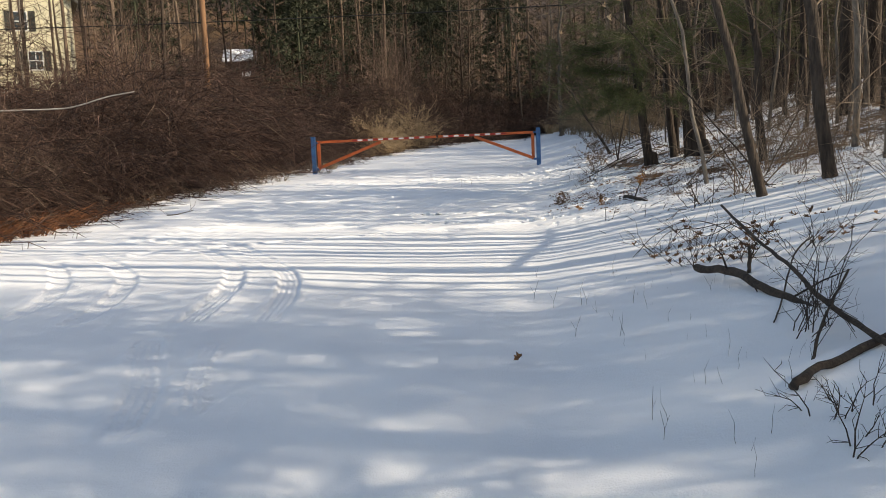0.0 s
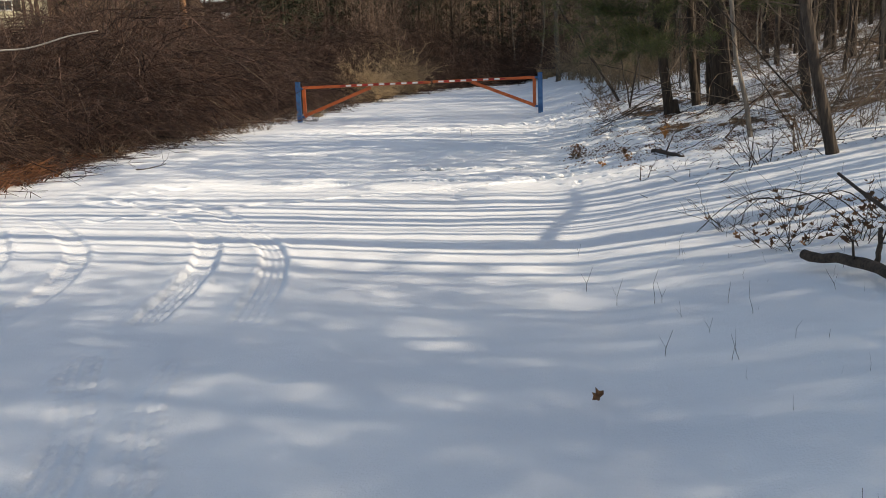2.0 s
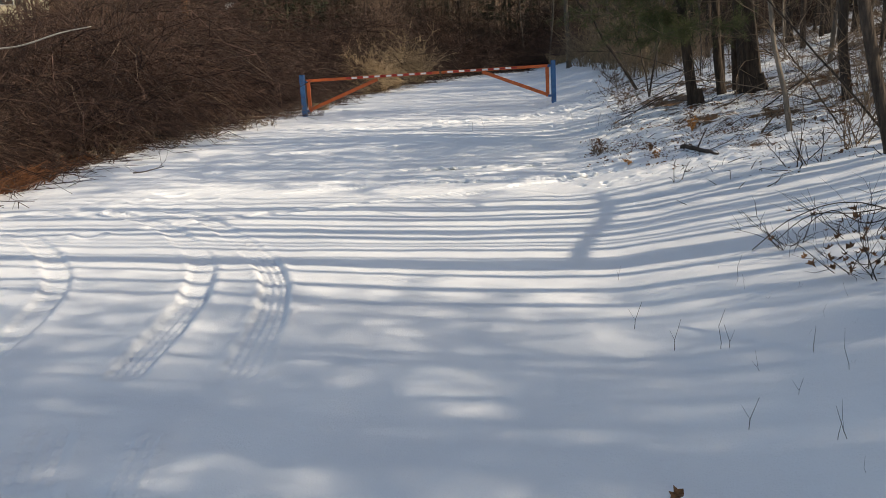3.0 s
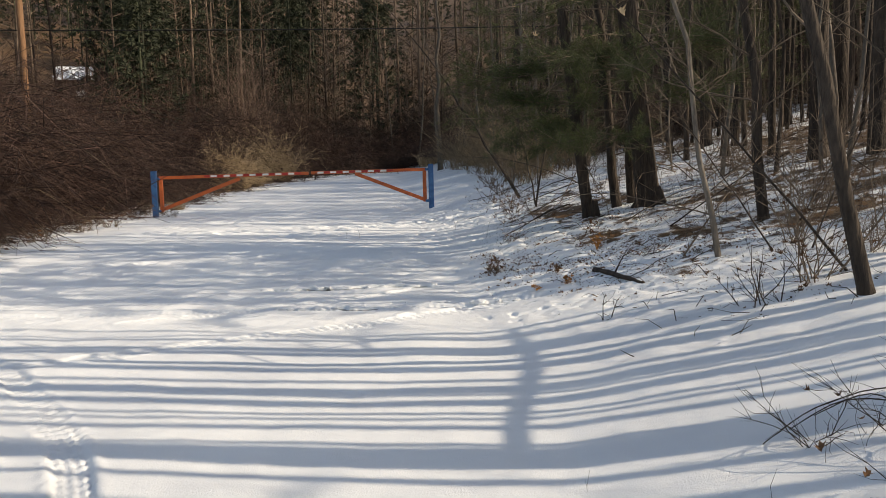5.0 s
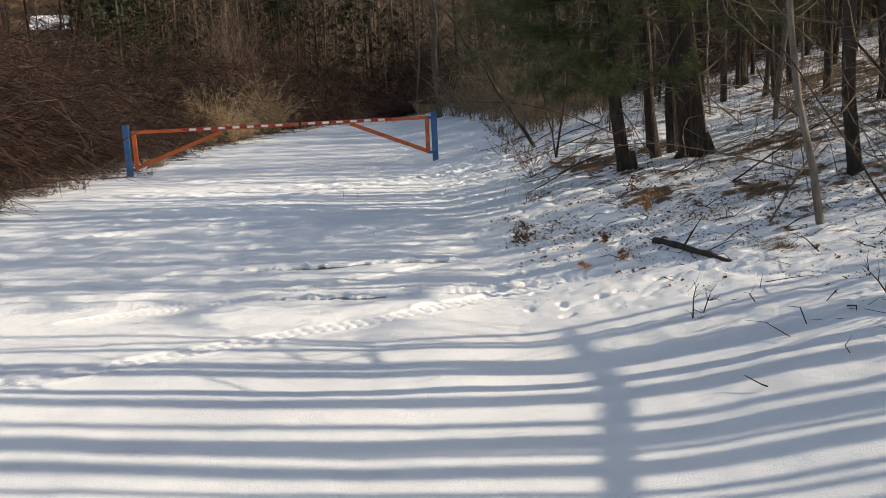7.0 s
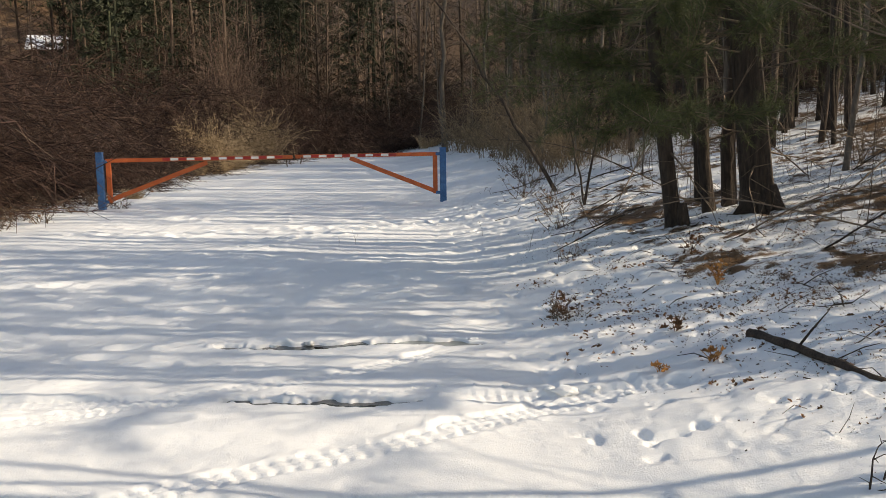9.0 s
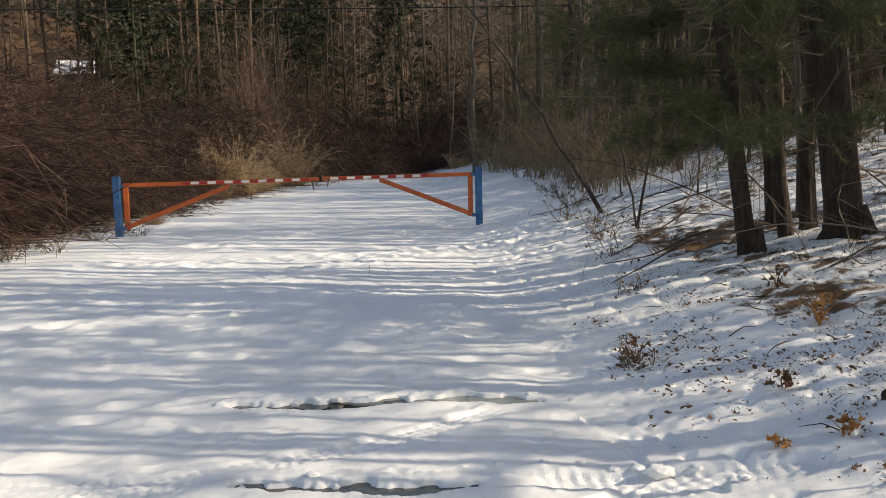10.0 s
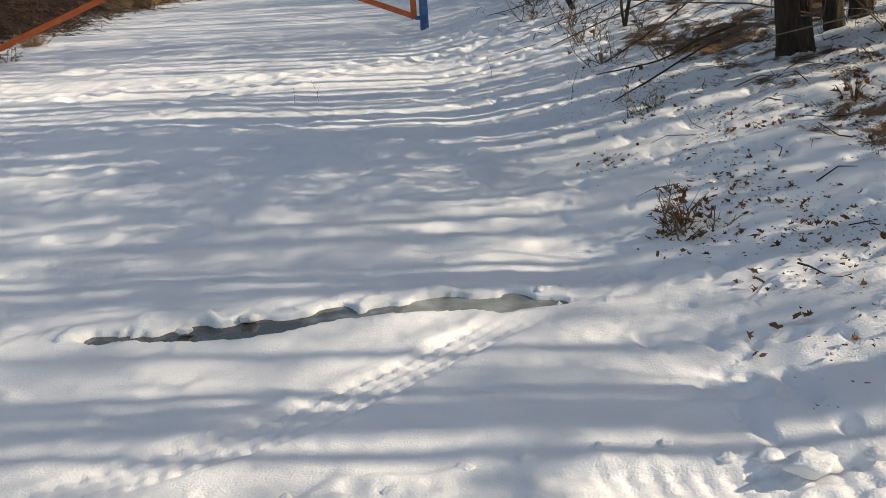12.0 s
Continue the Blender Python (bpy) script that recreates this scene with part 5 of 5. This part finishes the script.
twig_shrub(at_ground(1.8, 16.0), 16, 0.28, 2, "small brown tuft of dead stems and leaves", 0.7)
base_shrub = twig_shrub(at_ground(4.6, 13.2), 16, 1.5, 0, "bare branching shrub on the bank", 0.5)
for i in range(18):
    x, y = R.uniform(3.6, 11), R.uniform(9, 30)
    if x < 5.0 and y < 18:
        continue
    copy_thing(base_shrub, at_ground(x, y, R.uniform(0, 6.28), R.uniform(0.6, 1.3)))
for x, y, s in ((4.9, 9.6, 0.6), (5.6, 10.4, 0.8), (6.3, 11.6, 0.9), (5.2, 12.2, 0.7), (6.8, 10.2, 0.8), (4.6, 11.9, 0.6), (5.9, 13.0, 0.7), (4.2, 9.0, 0.4), (7.2, 12.4, 1.0)):
    copy_thing(base_shrub, at_ground(x, y, R.uniform(0, 6.28), s))
low = twig_shrub(at_ground(2.7, 20.2), 10, 0.5, 1, "low tangled twigs along the track edge", 1.0, group="low twigs")
for x, y, s in ((2.9, 21.4, 1.2), (3.1, 22.6, 1.3), (2.9, 24.0, 1.2), (3.3, 25.4, 1.4), (3.4, 27.2, 1.5), (2.4, 18.2, 0.7), (3.2, 19.6, 1.3), (-5.5, 25.5, 1.2), (-6.2, 24.6, 1.3), (-6.6, 22.6, 1.3), (-7.0, 21.2, 1.2), (-7.4, 19.4, 1.3), (-4.8, 26.0, 1.0), (-5.9, 27.2, 1.3), (3.5, 29, 1.4), (-7.8, 18, 1.2), (-7.5, 13.5, 1.2), (-7.6, 15.0, 1.4), (-7.5, 16.6, 1.3), (-7.3, 18.6, 1.5), (-6.7, 20.4, 1.5), (-6.4, 21.8, 1.4), (-6.1, 23.4, 1.4), (-5.7, 24.2, 1.2), (-5.3, 26.6, 1.2), (-5.2, 28.5, 1.3), (-5.4, 31.0, 1.5), (-7.4, 12.4, 1.3), (-5.2, 34.0, 1.6), (-5.1, 38.0, 1.8)):
    copy_thing(low, at_ground(x, y, R.uniform(0, 6.28), s))

# dead boughs lodged among the trunks, half fallen
for x, y in ((4.2, 14.2), (4.9, 15.6), (5.4, 16.8), (4.4, 17.0), (5.8, 14.6), (4.9, 12.9), (6.2, 18.2), (5.3, 19.6), (3.6, 20.6), (4.4, 21.6), (5.6, 21.0), (6.6, 16.0), (4.0, 15.8), (6.4, 13.4), (4.2, 23.2), (5.0, 11.8), (3.9, 19.6), (7.0, 19.0)):
    turn, l, up = R.choice((0.0, 3.14)) + R.uniform(-0.7, 0.7), R.uniform(0.8, 1.7), R.uniform(0.35, 1.5)
    dx, dy = l * math.cos(turn), l * math.sin(turn)
    stick("dead_bough", [gz(x - 0.6 * dx, y - 0.6 * dy, 0.02), gz(x, y, 0.45 * up + 0.05), gz(x + 0.6 * dx, y + 0.6 * dy, 0.85 * up), gz(x + 1.2 * dx, y + 1.2 * dy, 1.0 * up + R.uniform(-0.2, 0.1))], 0.01, 0.003, R.choice((TWIG, DEADWOOD, TWIG)), "bare dead bough lodged among the trunks", "branch", 16, "dead boughs in the wood")

# fine bare undergrowth through the wood
s = Shape()
for i in range(560):
    x, y = R.uniform(4.3, 14), R.uniform(7.5, 34)
    if y > 25 and x < 5 or y < 9.5 and x < 6:
        continue
    p = Vector(gz(x, y, -0.05))
    h = R.uniform(0.5, 2.2)
    way = Vector((R.uniform(-0.3, 0.3), R.uniform(-0.3, 0.3), 1)).normalized()
    line = [p]
    for _ in range(4):
        way = (way + rv(0.22)).normalized()
        line.append(line[-1] + way * h / 4)
    w = R.uniform(0.003, 0.007)
    s.tube(line, [w, w * 0.85, w * 0.7, w * 0.5, w * 0.25], 3, False)
    for _ in range(5):
        j = R.randint(1, 3)
        v = (way + rv(1.1)).normalized()
        s.tube([line[j], line[j] + v * h * R.uniform(0.15, 0.35)], [w * 0.5, w * 0.2], 3, False)
solo("undergrowth", s, TWIG, "thin bare grey-brown undergrowth stems in snow", "undergrowth", kind="stuff")

# thin dead weed stalks poking through the snow
s = Shape()
s.tube([Vector((0, 0, -0.03)), Vector((0.01, 0.01, 0.1)), Vector((0.05, 0.0, 0.22))], [0.002, 0.0017, 0.0009], 4)
s.tube([Vector((0.01, 0.01, 0.1)), Vector((-0.03, 0.01, 0.17))], [0.0012, 0.0006], 3)
stalk = solo("weed_stalk", s, DEADWOOD, "thin dead weed stalk poking through snow", "weed", at_ground(1.15, 7.5, 0, 0.9), "weed stalks")
s = Shape()
s.tube([Vector((0, 0, -0.03)), Vector((0.01, 0.005, 0.08)), Vector((0.0, 0.02, 0.16)), Vector((0.03, 0.02, 0.25))], [0.0019, 0.0016, 0.0012, 0.0006], 4)
plain = solo("weed_stalk", s, DEADWOOD, "thin dead weed stalk poking through snow", "weed", at_ground(1.5, 7.0), "weed stalks")
for i in range(80):
    x = R.uniform(1.6, 3.2)
    y = R.uniform(3.6, 8.5)
    copy_thing(stalk if i % 4 == 0 else plain, at_ground(x, y, R.uniform(0, 6.28), R.uniform(0.3, 0.9)) @ Matrix.Rotation(R.uniform(-0.5, 0.5), 4, "X"))
for x, y, k in ((1.3, 7.1, 1.0), (1.55, 7.0, 0.9), (1.4, 6.1, 0.9), (1.2, 8.6, 0.7), (-0.35, 20.8, 1.0), (-0.1, 20.9, 1.2), (1.75, 21.0, 1.3), (2.1, 19.2, 1.6)):
    copy_thing(stalk, at_ground(x, y, R.uniform(0, 6.28), k))
